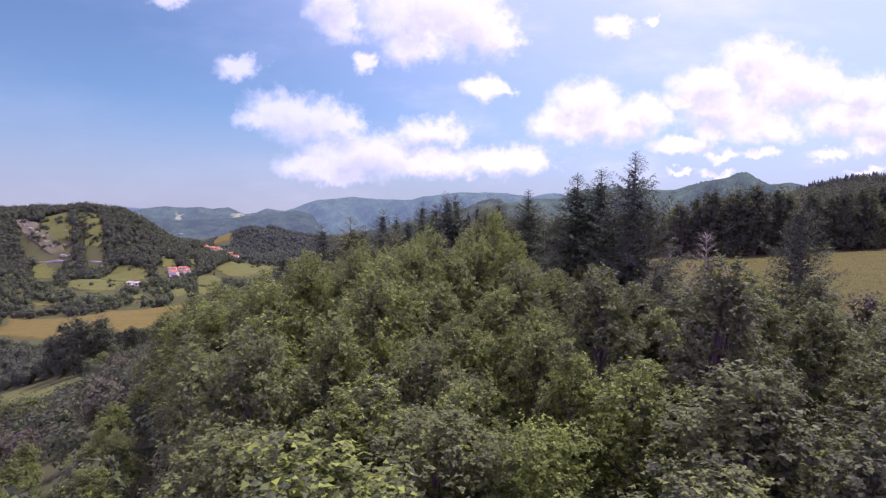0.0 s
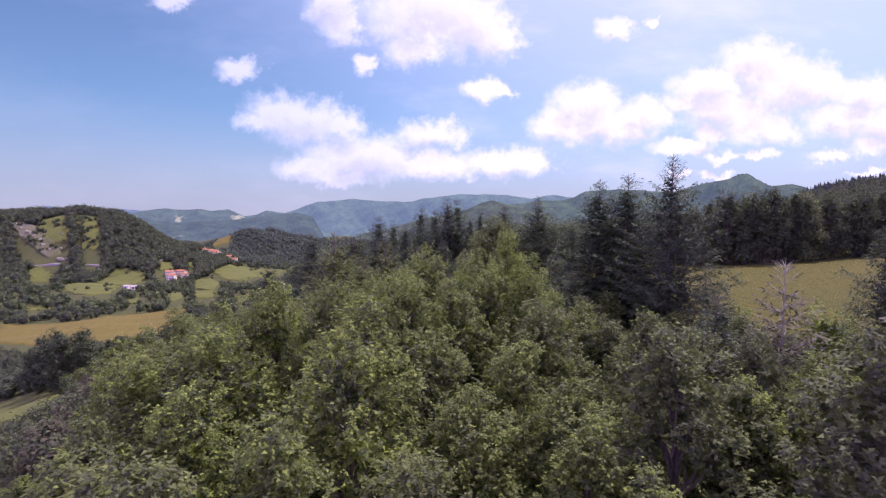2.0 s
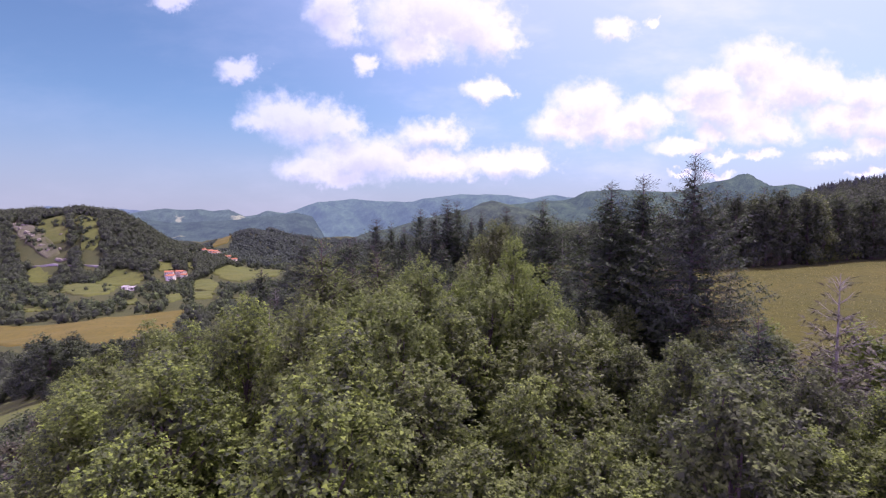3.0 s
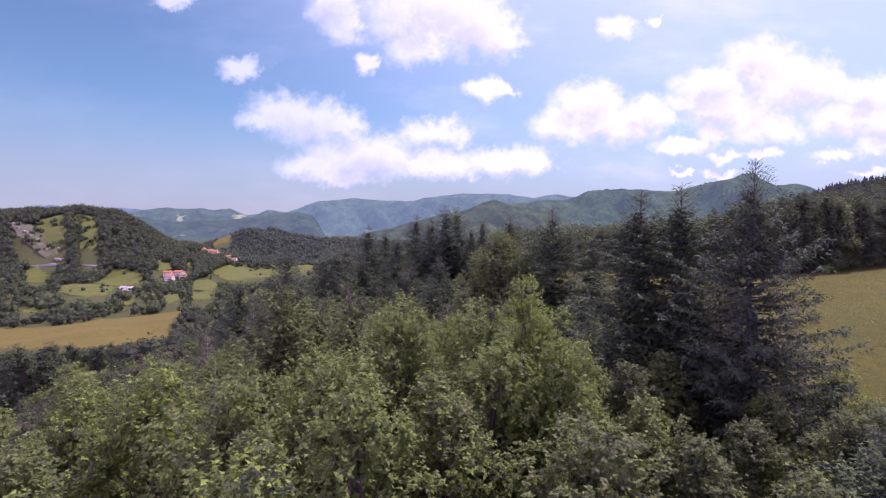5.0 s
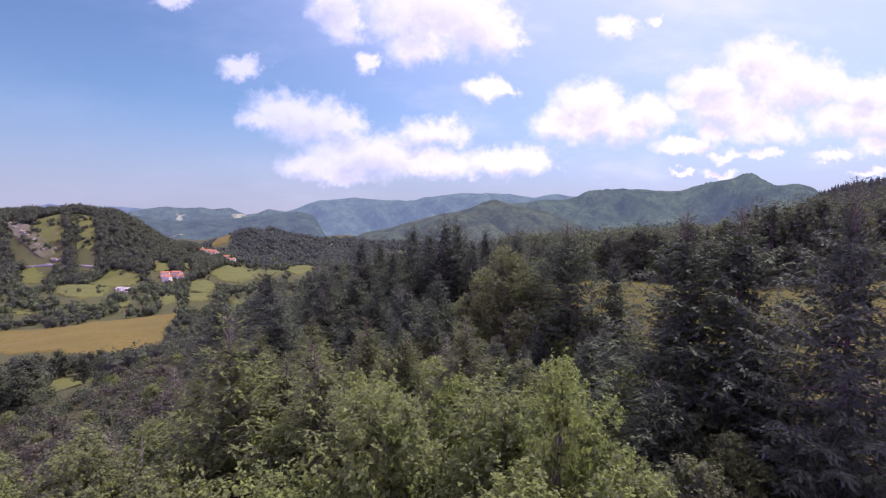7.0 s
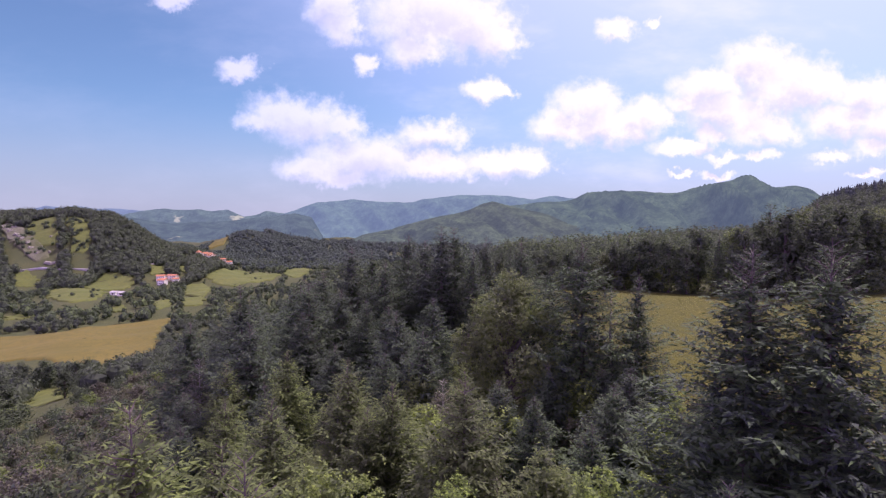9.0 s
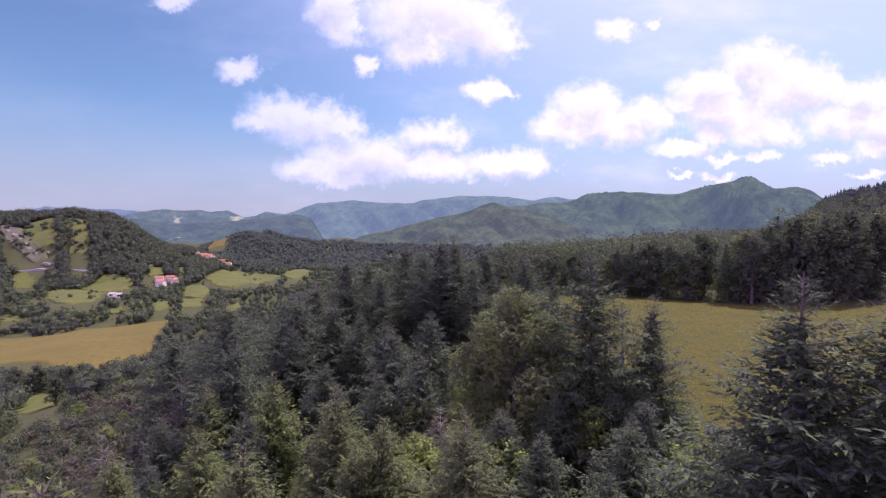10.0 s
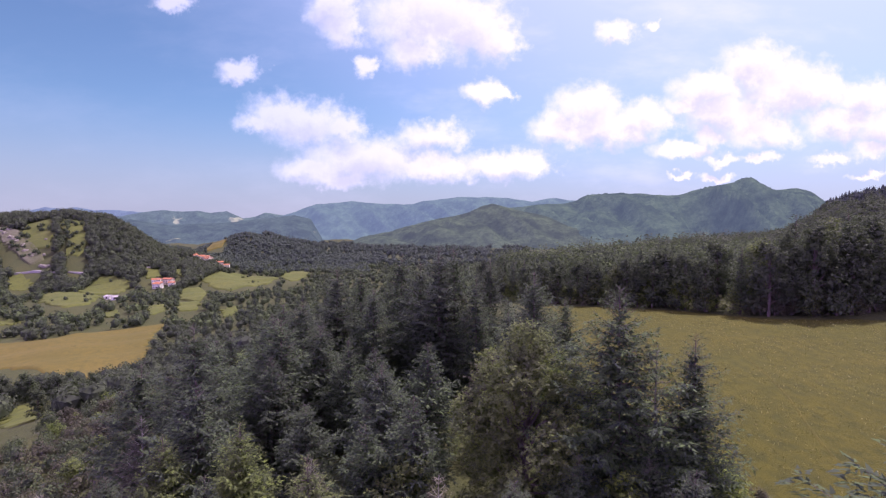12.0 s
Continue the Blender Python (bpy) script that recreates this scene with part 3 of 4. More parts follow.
def conifer(name, height, radius, material, density=1.0, bare_tip=1.6, droop=0.34, low=0.05, twig=0.5, dry=False, slope=0.5, core=True):
    """A spruce: a straight stem, whorls of boughs that sag below and rise at the tip, each with flat sprays of twigs."""
    root = new(name)
    lean = rng.normal(0, 0.010, 2) * height
    wood = [tube([(0, 0, -0.4), (lean[0] * 0.4, lean[1] * 0.4, height * 0.5), (lean[0], lean[1], height)], [height * 0.014, height * 0.008, 0.008], 6)]
    c, al, ac, ln, wd = [], [], [], [], []
    z = height * low
    while z < height * 0.985:
        left = height - z
        tip = left < bare_tip
        whorl = int(rng.integers(4, 6)) if tip else int(rng.integers(6, 9))
        for b in range(whorl):
            ang = 2 * math.pi * (b + rng.uniform(-0.35, 0.35)) / whorl + z * 1.7
            length = min(radius, slope * left + 0.12) * rng.uniform(0.75, 1.12) * rng.choice((0.65, 1.0, 1.15), p=(0.12, 0.76, 0.12))
            if z < 0.25 * height:
                length *= 0.75 + z / height
            rise = 0.6 if tip else 0.30 - droop * min(1.0, left / (0.6 * height)) * 1.5
            out = np.array((math.cos(ang), math.sin(ang), 0.0))
            base = np.array((lean[0] * z / height, lean[1] * z / height, z + rng.uniform(-0.15, 0.15)))
            steps = max(3, int(length / ((0.36 if not tip else 0.24) * twig) * density))
            t = ((np.arange(steps) + rng.uniform(0.2, 0.8, steps)) / steps) ** 0.75
            sag = rise * t + (0.32 if not tip else 0.1) * t * t        # boughs lift again at their ends
            p = base + out * (length * t)[:, None]
            p[:, 2] += length * sag
            wood.append(tube([base, base + out * length * 0.5 + (0, 0, length * (rise * 0.5 + 0.07)), base + out * length * 0.95 + (0, 0, length * (rise * 0.95 + 0.26))],
                             [0.020 * length ** 0.5, 0.013, 0.005], 3))
            for side in (-1, 1):
                sd = np.array((-out[1], out[0], 0.0)) * side
                spread = np.minimum(twig * (1.5 if not tip else 0.8), (0.30 + 0.70 * (1 - t)) * length * 0.5 + 0.12) * rng.uniform(0.6, 1.3, steps)
                w = unit(out * rng.uniform(0.5, 1.0, (steps, 1)) + sd * rng.uniform(0.5, 1.1, (steps, 1)) + (0, 0, -0.06) + rng.normal(0, 0.20, (steps, 3)))
                for q in ((0.0, 0.36, 0.72) if not tip else (0.0, 0.5)):     # needles along each side twig
                    at = p + w * (spread * q)[:, None] - (0, 0, 1) * (0.16 * q * q * spread)[:, None]
                    dw = unit(w + rng.normal(0, 0.30, (steps, 3)) + (0, 0, -0.12 * q))
                    size = (0.40 * spread + 0.07) * rng.uniform(0.8, 1.3, steps)
                    c.append(at), al.append(dw), ac.append(np.cross(dw, (0, 0, 1)) + rng.normal(0, 0.24, (steps, 3)))
                    ln.append(size), wd.append(np.minimum(0.15, size * 0.40) if not tip else size * 0.2)
            if not tip:                               # short twigs that hang from the bough
                h = p[::2]
                w = unit(np.array((0, 0, -0.8)) + out * 0.55 + rng.normal(0, 0.4, (len(h), 3)))
                c.append(h), al.append(w), ac.append(rng.normal(0, 1, (len(h), 3)))
                ln.append(np.full(len(h), min(twig, 0.4 * length + 0.1) * 0.6)), wd.append(np.full(len(h), min(twig, 0.4 * length + 0.1) * 0.15))
            c.append(p[-1:]), al.append(out[None] + (0, 0, 0.4)), ac.append(rng.normal(0, 1, (1, 3)))
            ln.append(np.array([twig * 0.7])), wd.append(np.array([twig * 0.16]))
        z += (0.24 if tip else 0.24 + 0.019 * height) / density ** 0.5 * rng.uniform(0.8, 1.2)
    if core:                                          # old twigs close to the stem
        m = int(70 * height)
        h = height * (low + (0.9 - low) * rng.random(m))
        rr = np.minimum(radius, slope * (height - h)) * 0.36 * np.sqrt(rng.random(m))
        th = rng.uniform(0, 2 * math.pi, m)
        c.append(np.stack([rr * np.cos(th), rr * np.sin(th), h], 1)), al.append(rng.normal(0, 1, (m, 3)) * (1, 1, 0.5)), ac.append(rng.normal(0, 1, (m, 3)))
        ln.append(0.28 + 0.03 * (height - h)), wd.append(0.16 + 0.02 * (height - h))
    c, al, ac, ln, wd = map(np.concatenate, (c, al, ac, ln, wd))
    v, f = join(*wood)
    link_mesh("trunk", v, f, M_GREYBARK if dry else M_BARK, root)
    v, f = blades(c, al, ac, ln, wd)
    link_mesh("crown", v, f, material, root)
    return root


FIRST_USE = {}


def plant(proto, x, y, top=None, turn=None, height=None, wide=1.0, scale=None):
    """Stands a tree on the ground, scaled so that its tip is at top."""
    base = gz(x, y) - 0.1
    s = scale if scale else (top - base) / height
    turn = rng.uniform(0, 360) if turn is None else turn
    m = Matrix.LocRotScale((x, y, base), Euler((0, 0, radians(turn))), (s * wide, s * wide, s))
    if proto not in FIRST_USE:
        FIRST_USE[proto] = True
        proto.matrix_basis = m
        return proto
    scale_was = proto.scale.copy()
    proto.scale = (1, 1, 1)
    ob = copy_thing(proto, m)
    proto.scale = scale_was
    return ob


SPRUCES = [conifer("spruce_tree", 15.0, r, M_SPRUCE, dn, tip, slope=sl, twig=tw) for r, dn, tip, sl, tw in
           ((4.6, 1.2, 2.2, 0.52, 0.38), (3.4, 1.2, 1.9, 0.42, 0.38), (3.6, 1.0, 1.3, 0.50, 0.44), (2.7, 0.95, 1.0, 0.40, 0.48))]
YOUNG = [conifer("spruce_tree", 8.0, r, M_SPRUCE, 1.0, 0.8, 0.25, twig=0.36, slope=sl) for r, sl in ((2.6, 0.52), (2.1, 0.46))]
LARCHES = [conifer("larch_tree", 8.0, r, M_LARCH, 1.0, 0.9, 0.05, twig=0.40, slope=0.42) for r in (2.4, 2.0)]
DRIES = [conifer("dry_conifer", 7.0, 1.9, M_DRY, 0.8, 1.2, 0.1, twig=0.36, dry=True, slope=0.36, core=False)]
OAKS = [broadleaf("oak_tree", 8.0, r, n, 0.132, M_OAK, 0.12, k, 12, d) for r, n, k, d in ((3.5, 17000, 30, 0.55), (3.1, 15000, 25, 0.7), (3.8, 18000, 34, 0.5))]
# oak with shade in its leaf colour, planted mostly on the right
SHADE_OAK = broadleaf("oak_tree", 8.0, 3.4, 16500, 0.132, M_SHADEOAK, 0.10, 34, 12, 0.55)
LIMES = [broadleaf("young_maple_tree", 8.0, r, n, 0.125, M_LIME, 0.12, k, 12, 0.5) for r, n, k in ((3.1, 14500, 27), (2.6, 12500, 23))]
BIG_OAK = broadleaf("oak_tree", 11.0, 5.6, 54000, 0.145, M_OAK, 0.04, 70, 12, 0.42, 1.6)
SHRUBS = [broadleaf("shrub", 5.0, 2.5, 2600, 0.22, M_OAK, 0.05, 10, 8), broadleaf("shrub", 5.0, 2.3, 2400, 0.22, M_DRY, 0.05, 10, 8),
          broadleaf("shrub", 5.0, 2.7, 2600, 0.22, M_LIME, 0.05, 11, 8)]
EDGE = [broadleaf("forest_tree", 16.0, 5.0, 4200, 0.50, M_WOODS, 0.08, 20, 8, 0.45), broadleaf("forest_tree", 16.0, 4.2, 3800, 0.50, M_WOODS, 0.12, 18, 8, 0.5),
        broadleaf("forest_tree", 16.0, 4.8, 4000, 0.50, M_SHADEOAK, 0.10, 18, 8, 0.5)]
DARK_EDGE = [conifer("forest_pine", 16.0, 2.8, M_SPRUCE, 0.7, 1.5, 0.2, 0.2, twig=1.0, slope=0.4)]

WORDS = {"spruce_tree": ("tall dark green spruce with sagging boughs", "spruce", "spruces on the ridge"),
         "larch_tree": ("young larch with light yellow-green needles", "larch", "young larches"),
         "dry_conifer": ("thin half-dead conifer with brownish twigs", "conifer", "half-dead conifers"),
         "oak_tree": ("dense green oak with dusty dark leaves, painted darker on the shaded right", "oak tree", "oaks below the camera"),
         "young_maple_tree": ("light green young broadleaf tree in sun", "broadleaf tree", "light green trees"),
         "shrub": ("rounded wild shrub on the slope", "shrub", "shrubs on the slope"),
         "forest_tree": ("tall broadleaf tree at the meadow's edge", "tree", "trees along the forest edge"),
         "forest_pine": ("dark narrow pine at the meadow's edge", "pine", "pines along the forest edge")}
for proto in SPRUCES + YOUNG + LARCHES + DRIES + OAKS + LIMES + [SHADE_OAK, BIG_OAK] + SHRUBS + EDGE + DARK_EDGE:
    tagged(proto, *WORDS[proto.name.split(".")[0]])

# spruces by the meadow and in the middle of the ridge: x, y, height of the tip, form, breadth
for x, y, top, form, wide in ((16.0, 44.6, 15.9, 0, 0.86), (14.7, 49.5, 15.1, 1, 1.2), (12.9, 51.7, 14.8, 1, 1.22), (11.4, 70.1, 14.3, 0, 1.08), (15.1, 69.1, 11.8, 3, 1.1),
                              (23.6, 34.9, 11.8, 2, 0.8), (2.5, 98.8, 15.3, 2, 1.0), (0.8, 96.4, 15.5, 3, 1.2), (6.7, 103.0, 13.8, 3, 1.0), (9.0, 85.5, 13.9, 2, 1.0),
                              (-4.2, 106.0, 14.2, 2, 1.0), (-1.5, 101.0, 13.6, 2, 1.0), (-11.9, 104.0, 12.5, 2, 1.05), (-9.5, 108.0, 11.8, 3, 1.1),
                              (-18.5, 81.7, 9.9, 2, 1.1), (4.5, 94.0, 12.5, 3, 1.0),
                              (-6.5, 97.0, 11.0, 2, 1.0), (-14.5, 98.0, 9.5, 2, 1.1), (11.0, 97.0, 12.0, 2, 1.0), (13.5, 93.0, 10.5, 2, 1.0)):
    plant(SPRUCES[form], x, y, top, height=15.0, wide=wide)
for x, y, top, form in ((-19.3, 107.0, 7.6, 0), (-15.6, 92.0, 8.7, 0), (-22.8, 95.3, 5.5, 0), (-0.1, 80.3, 8.8, 1), (-4.5, 84.0, 7.2, 0), (-8.6, 77.0, 5.0, 0), (-26.0, 100.0, 4.6, 0),
                        (-13.0, 83.0, 6.8, 1), (-10.5, 90.0, 8.2, 0), (-21.0, 88.0, 5.0, 0), (-3.5, 72.0, 5.5, 1), (16.5, 61.0, 6.0, 1),
                        (-27.0, 109.0, 3.6, 0), (-16.0, 100.5, 8.0, 1), (19.5, 66.0, 4.2, 1), (13.1, 32.1, 7.7, 1), (10.0, 47.0, 7.5, 0), (18.5, 55.0, 6.0, 1),
                        (-3.1, 76.9, 7.9, 0), (-15.2, 74.7, 7.2, 0), (-0.6, 72.2, 7.2, 1), (-13.6, 87.4, 9.3, 0), (-26.8, 88.2, 4.8, 0), (-20.2, 106.0, 6.6, 1), (10.5, 60.0, 6.6, 0), (8.3, 56.5, 5.8, 1), (12.6, 63.5, 6.6, 0),
                        (6.2, 61.0, 5.6, 1), (4.6, 65.0, 5.4, 0), (8.2, 66.5, 6.0, 1), (12.0, 67.0, 5.6, 0)):
    plant(YOUNG[form], x, y, top, height=8.0)
for x, y, top, form in ((1.9, 55.5, 8.6, 0), (-7.0, 55.0, 7.4, 0), (-5.0, 64.0, 7.0, 1), (-12.0, 62.0, 5.2, 0), (-11.0, 71.0, 5.8, 1), (-16.0, 72.0, 4.6, 0), (-2.0, 60.0, 6.8, 1),
                        (-18.0, 64.0, 3.0, 1), (-7.9, 46.0, 10.4, 1), (-4.0, 44.2, 9.6, 0), (-6.4, 47.8, 8.3, 0)):
    plant(LARCHES[form], x, y, top, height=8.0)
for x, y, top in ((15.6, 31.4, 9.5), (-14.0, 46.0, 3.8), (-19.0, 55.0, 1.8), (-24.0, 72.0, 1.0), (-9.0, 50.0, 5.6), (20.5, 58.0, 6.5), (-22.0, 80.0, 3.0), (18.0, 52.0, 9.0), (21.0, 49.0, 8.0),
                  (-6.0, 68.0, 5.0), (1.0, 66.0, 5.2)):
    plant(DRIES[0], x, y, top, height=7.0)
k = 0
while k < 16:
    px, py = rng.uniform(-27, 14), rng.uniform(50, 114)
    if (px - 6.3) ** 2 + (py - 71) ** 2 < 60 or (0 < px and py < 76):
        continue
    pick = rng.random()
    if pick < 0.45:
        plant(YOUNG[int(rng.integers(2))], px, py, scale=rng.uniform(0.45, 1.0), wide=0.95)
    elif pick < 0.7:
        plant(LARCHES[int(rng.integers(2))], px, py, scale=rng.uniform(0.6, 1.0), wide=0.95)
    else:
        plant(SPRUCES[2 + int(rng.integers(2))], px, py, scale=rng.uniform(0.5, 0.68), wide=1.0)
    k += 1
rng_left = np.random.default_rng(5)
for k in range(13):
    px, py = rng_left.uniform(-27, -8), rng_left.uniform(58, 102)
    pick, form, size = rng_left.random(), int(rng_left.integers(2)), rng_left.uniform(0.62, 1.0)
    if pick < 0.7:
        plant(YOUNG[form], px, py, scale=size, wide=0.95)
    else:
        plant(LARCHES[form], px, py, scale=size, wide=0.9)
plant(BIG_OAK, 6.3, 72.0, 11.2, height=11.0, wide=1.04)
for px, py, s in ((9.8, 24.5, 0.75), (11.0, 29.0, 0.85), (8.6, 34.0, 0.8), (12.0, 37.0, 0.7), (9.0, 42.0, 0.8), (19.0, 31.0, 0.7), (20.0, 37.0, 0.6),
                  (14.5, 35.8, 0.78), (17.2, 37.6, 0.72), (14.6, 40.2, 0.7), (19.6, 41.0, 0.62), (16.6, 33.4, 0.7)):
    plant(SHADE_OAK, px, py, scale=s, wide=1.1)

# the leafy canopy that the camera passes over: x, y and height of the top
OAK_TOPS = ((-9.2, 35.3, 7.6), (-12.7, 36.5, 6.2), (-5.4, 32.5, 8.0), (-2.3, 34.6, 8.2), (0.6, 33.2, 7.8), (-7.6, 39.8, 6.6), (-10.8, 40.6, 5.4), (7.6, 35.8, 6.5),
            (6.8, 22.6, 7.8), (8.4, 28.8, 7.2), (12.0, 27.2, 6.7), (-3.0, 23.2, 7.5), (-8.5, 24.7, 5.5), (-4.0, 19.2, 6.3), (9.9, 18.8, 8.5), (12.0, 21.0, 5.9),
            (4.5, 18.0, 5.6), (-0.7, 19.0, 5.6), (-3.4, 28.3, 7.8), (-11.2, 23.4, 4.5), (4.4, 24.6, 5.6), (11.6, 44.2, 6.0))
LIME_TOPS = ((2.5, 40.6, 9.2), (3.7, 37.7, 10.4), (-1.4, 40.0, 9.5), (-1.5, 31.2, 8.4), (6.3, 39.8, 7.4), (5.2, 45.4, 8.5), (-3.9, 37.6, 7.9), (4.8, 36.0, 8.4), (2.4, 36.2, 8.6), (4.9, 39.4, 9.0))
TOPS = np.array(OAK_TOPS + LIME_TOPS)
for i, (px, py, top) in enumerate(OAK_TOPS):
    plant(SHADE_OAK if px > 6 else OAKS[i % 3], px, py, top, height=8.0, wide=rng.uniform(0.88, 1.05))
for i, (px, py, top) in enumerate(LIME_TOPS):
    plant(LIMES[i % 2], px, py, top, height=8.0, wide=0.55 if i == 1 else rng.uniform(0.8, 0.95))
for i, y in enumerate(np.arange(5.0, 50.0, 3.9)):
    for j, x in enumerate(np.arange(-22.0, 21.0, 4.2)):
        px, py = x + (i % 2) * 2.1 + rng.uniform(-0.9, 0.9), y + rng.uniform(-0.9, 0.9)
        if (py > 29 and px > 7.5) or (px - 16.0) ** 2 + (py - 44.6) ** 2 < 9 or (px > 18 and py > 40):
            continue
        gap = np.hypot(TOPS[:, 0] - px, TOPS[:, 1] - py)
        if gap.min() < 2.4:
            continue
        near = 1 / (gap + 0.5) ** 3
        top = float(np.sum(near * TOPS[:, 2]) / np.sum(near)) - 0.5 + rng.uniform(-1.0, 0.5) - 0.8 * math.exp(-(py / 10.0) ** 2) - 0.30 * max(0.0, -px - 11.5)
        if px < -0.55 * (py - 2) - 1:              # the steep side towards the valley carries low growth only
            top = gz(px, py) + 3.4
        top = max(top, gz(px, py) + 2.4)
        warm = math.exp(-((px + 1.5) / 7.0) ** 2 - ((py - 40) / 7.0) ** 2)
        if rng.random() < (0.10 if px < 6 else 0.02) + 0.6 * warm:
            plant(LIMES[int(rng.integers(2))], px, py, top, height=8.0, wide=rng.uniform(0.85, 1.05))
        else:
            plant(SHADE_OAK if px > 6.5 and rng.random() < 0.8 else OAKS[int(rng.integers(3))], px, py, top, height=8.0, wide=rng.uniform(0.95, 1.2) * (1.2 if py < 16 else 1.0))

def open_view(x, y):
    """Off the two pastures on the near slope and the low ground before them."""
    free = np.ones(np.shape(x), bool)
    for key, from_y, reach, grow in (("slope_pasture", 26.0, 1.3, 0.12), ("near_pasture", 8.0, 1.18, 0.05)):
        for k in np.linspace(1.0, reach, 13):
            free &= ~inside(np.asarray(x) * k, from_y + (np.asarray(y) - from_y) * k, FIELDS[key], grow)
    return free


# the dark clumps of trees round the two pastures
for px, py, s in ((-84, 122, 0.74), (-90, 128, 0.82), (-80, 123, 0.66), (-96, 134, 0.78), (-102, 137, 0.7), (-88, 134, 0.72), (-108, 146, 0.7), (-152, 233, 0.6), (-146, 235, 0.55),
                  (-140, 231, 0.62), (-134, 229, 0.5), (-128, 221, 0.56), (-122, 213, 0.5), (-116, 206, 0.55), (-111, 196, 0.5), (-158, 238, 0.7), (-107, 186, 0.45), (-142, 240, 0.6),
                  (-165, 236, 0.75), (-150, 215, 0.5), (-158, 226, 0.62), (-104, 175, 0.5), (-132, 238, 0.55)):
    plant(EDGE[int(abs(px + py)) % 2], px, py, scale=s, wide=1.25)
# shrubs on the slope that falls to the valley, and along the meadow
count = 0
while count < 100:
    px, py = rng.uniform(-95, -17), rng.uniform(22, 175)
    if px > -17 - 0.0 * py or px / max(py, 1) < -1.35 or not open_view(px, py):
        continue
    plant(SHRUBS[int(rng.choice(3, p=(0.45, 0.45, 0.1)))], px, py, scale=rng.uniform(0.45, 0.8) * (0.6 if px > -32 and py < 48 else 1.0), wide=1.3)
    count += 1
for px, py, s in ((19.0, 62.0, 0.5), (22.5, 47.0, 0.9), (26.0, 42.0, 0.9), (30.0, 37.0, 1.0), (20.5, 70.0, 0.35), (29.0, 72.0, 0.35), (17.5, 76.0, 0.5), (18.0, 84.0, 0.6), (24.0, 40.0, 1.1),
                  (33.0, 31.0, 1.1), (17.0, 92.0, 0.6), (16.0, 104.0, 0.8), (15.0, 118.0, 0.9), (27.0, 30.0, 1.2), (6.0, 88.0, 1.3), (14.0, 84.0, 0.9), (19.4, 73.5, 0.45), (20.7, 71.8, 0.35)):
    plant(SHRUBS[int(rng.integers(3))], px, py, scale=s)

for k in range(30):
    px, py = rng.uniform(-4, 18.5), rng.uniform(46, 73)
    plant(SHRUBS[int(rng.choice(3, p=(0.5, 0.2, 0.3)))], px, py, scale=rng.uniform(0.55, 1.0), wide=1.1)

# the forest edge beyond the meadow
EDGE_LINE = [(14, 166), (24, 161), (36, 156), (50, 152), (64, 140.5), (80, 138), (100, 149), (135, 161), (190, 170)]
ex, ey = [p[0] for p in EDGE_LINE], [p[1] for p in EDGE_LINE]
for row, (gap, back) in enumerate(((3.9, 0.5), (5.0, 6.0), (6.5, 13.0))):
    x = 12.0
    while x < 172:
        py = np.interp(x, ex, ey) + back + rng.uniform(-0.8, 1.8)
        low = x < 52
        s = rng.uniform(0.80, 1.12) * (0.52 + 0.54 * min(1.0, max(0.0, (x - 34) / 40)))
        if rng.random() < 0.25:
            plant(DARK_EDGE[0], x, py, scale=s * 1.08, wide=1.15)
        else:
            plant(EDGE[int(rng.choice(3, p=(0.5, 0.4, 0.1)))], x, py, scale=s, wide=1.15 if low else 1.0)
        if row < 1:
            for side in (-1.0, 0.9):
                plant(SHRUBS[0 if rng.random() < 0.7 else 1], x + side + rng.uniform(-0.5, 0.5), py + rng.uniform(-0.4, 1.2), scale=rng.uniform(0.55, 1.15), wide=1.15)
        x += gap * rng.uniform(0.75, 1.3) * (0.72 if low else 1.0)

# ---- woods that nobody could count ----
ball = bmesh.new()
bmesh.ops.create_icosphere(ball, subdivisions=1, radius=1.0)
BALL_V = np.array([v.co[:] for v in ball.verts])
BALL_F = np.array([[v.index for v in f.verts] for f in ball.faces])
ball.free()


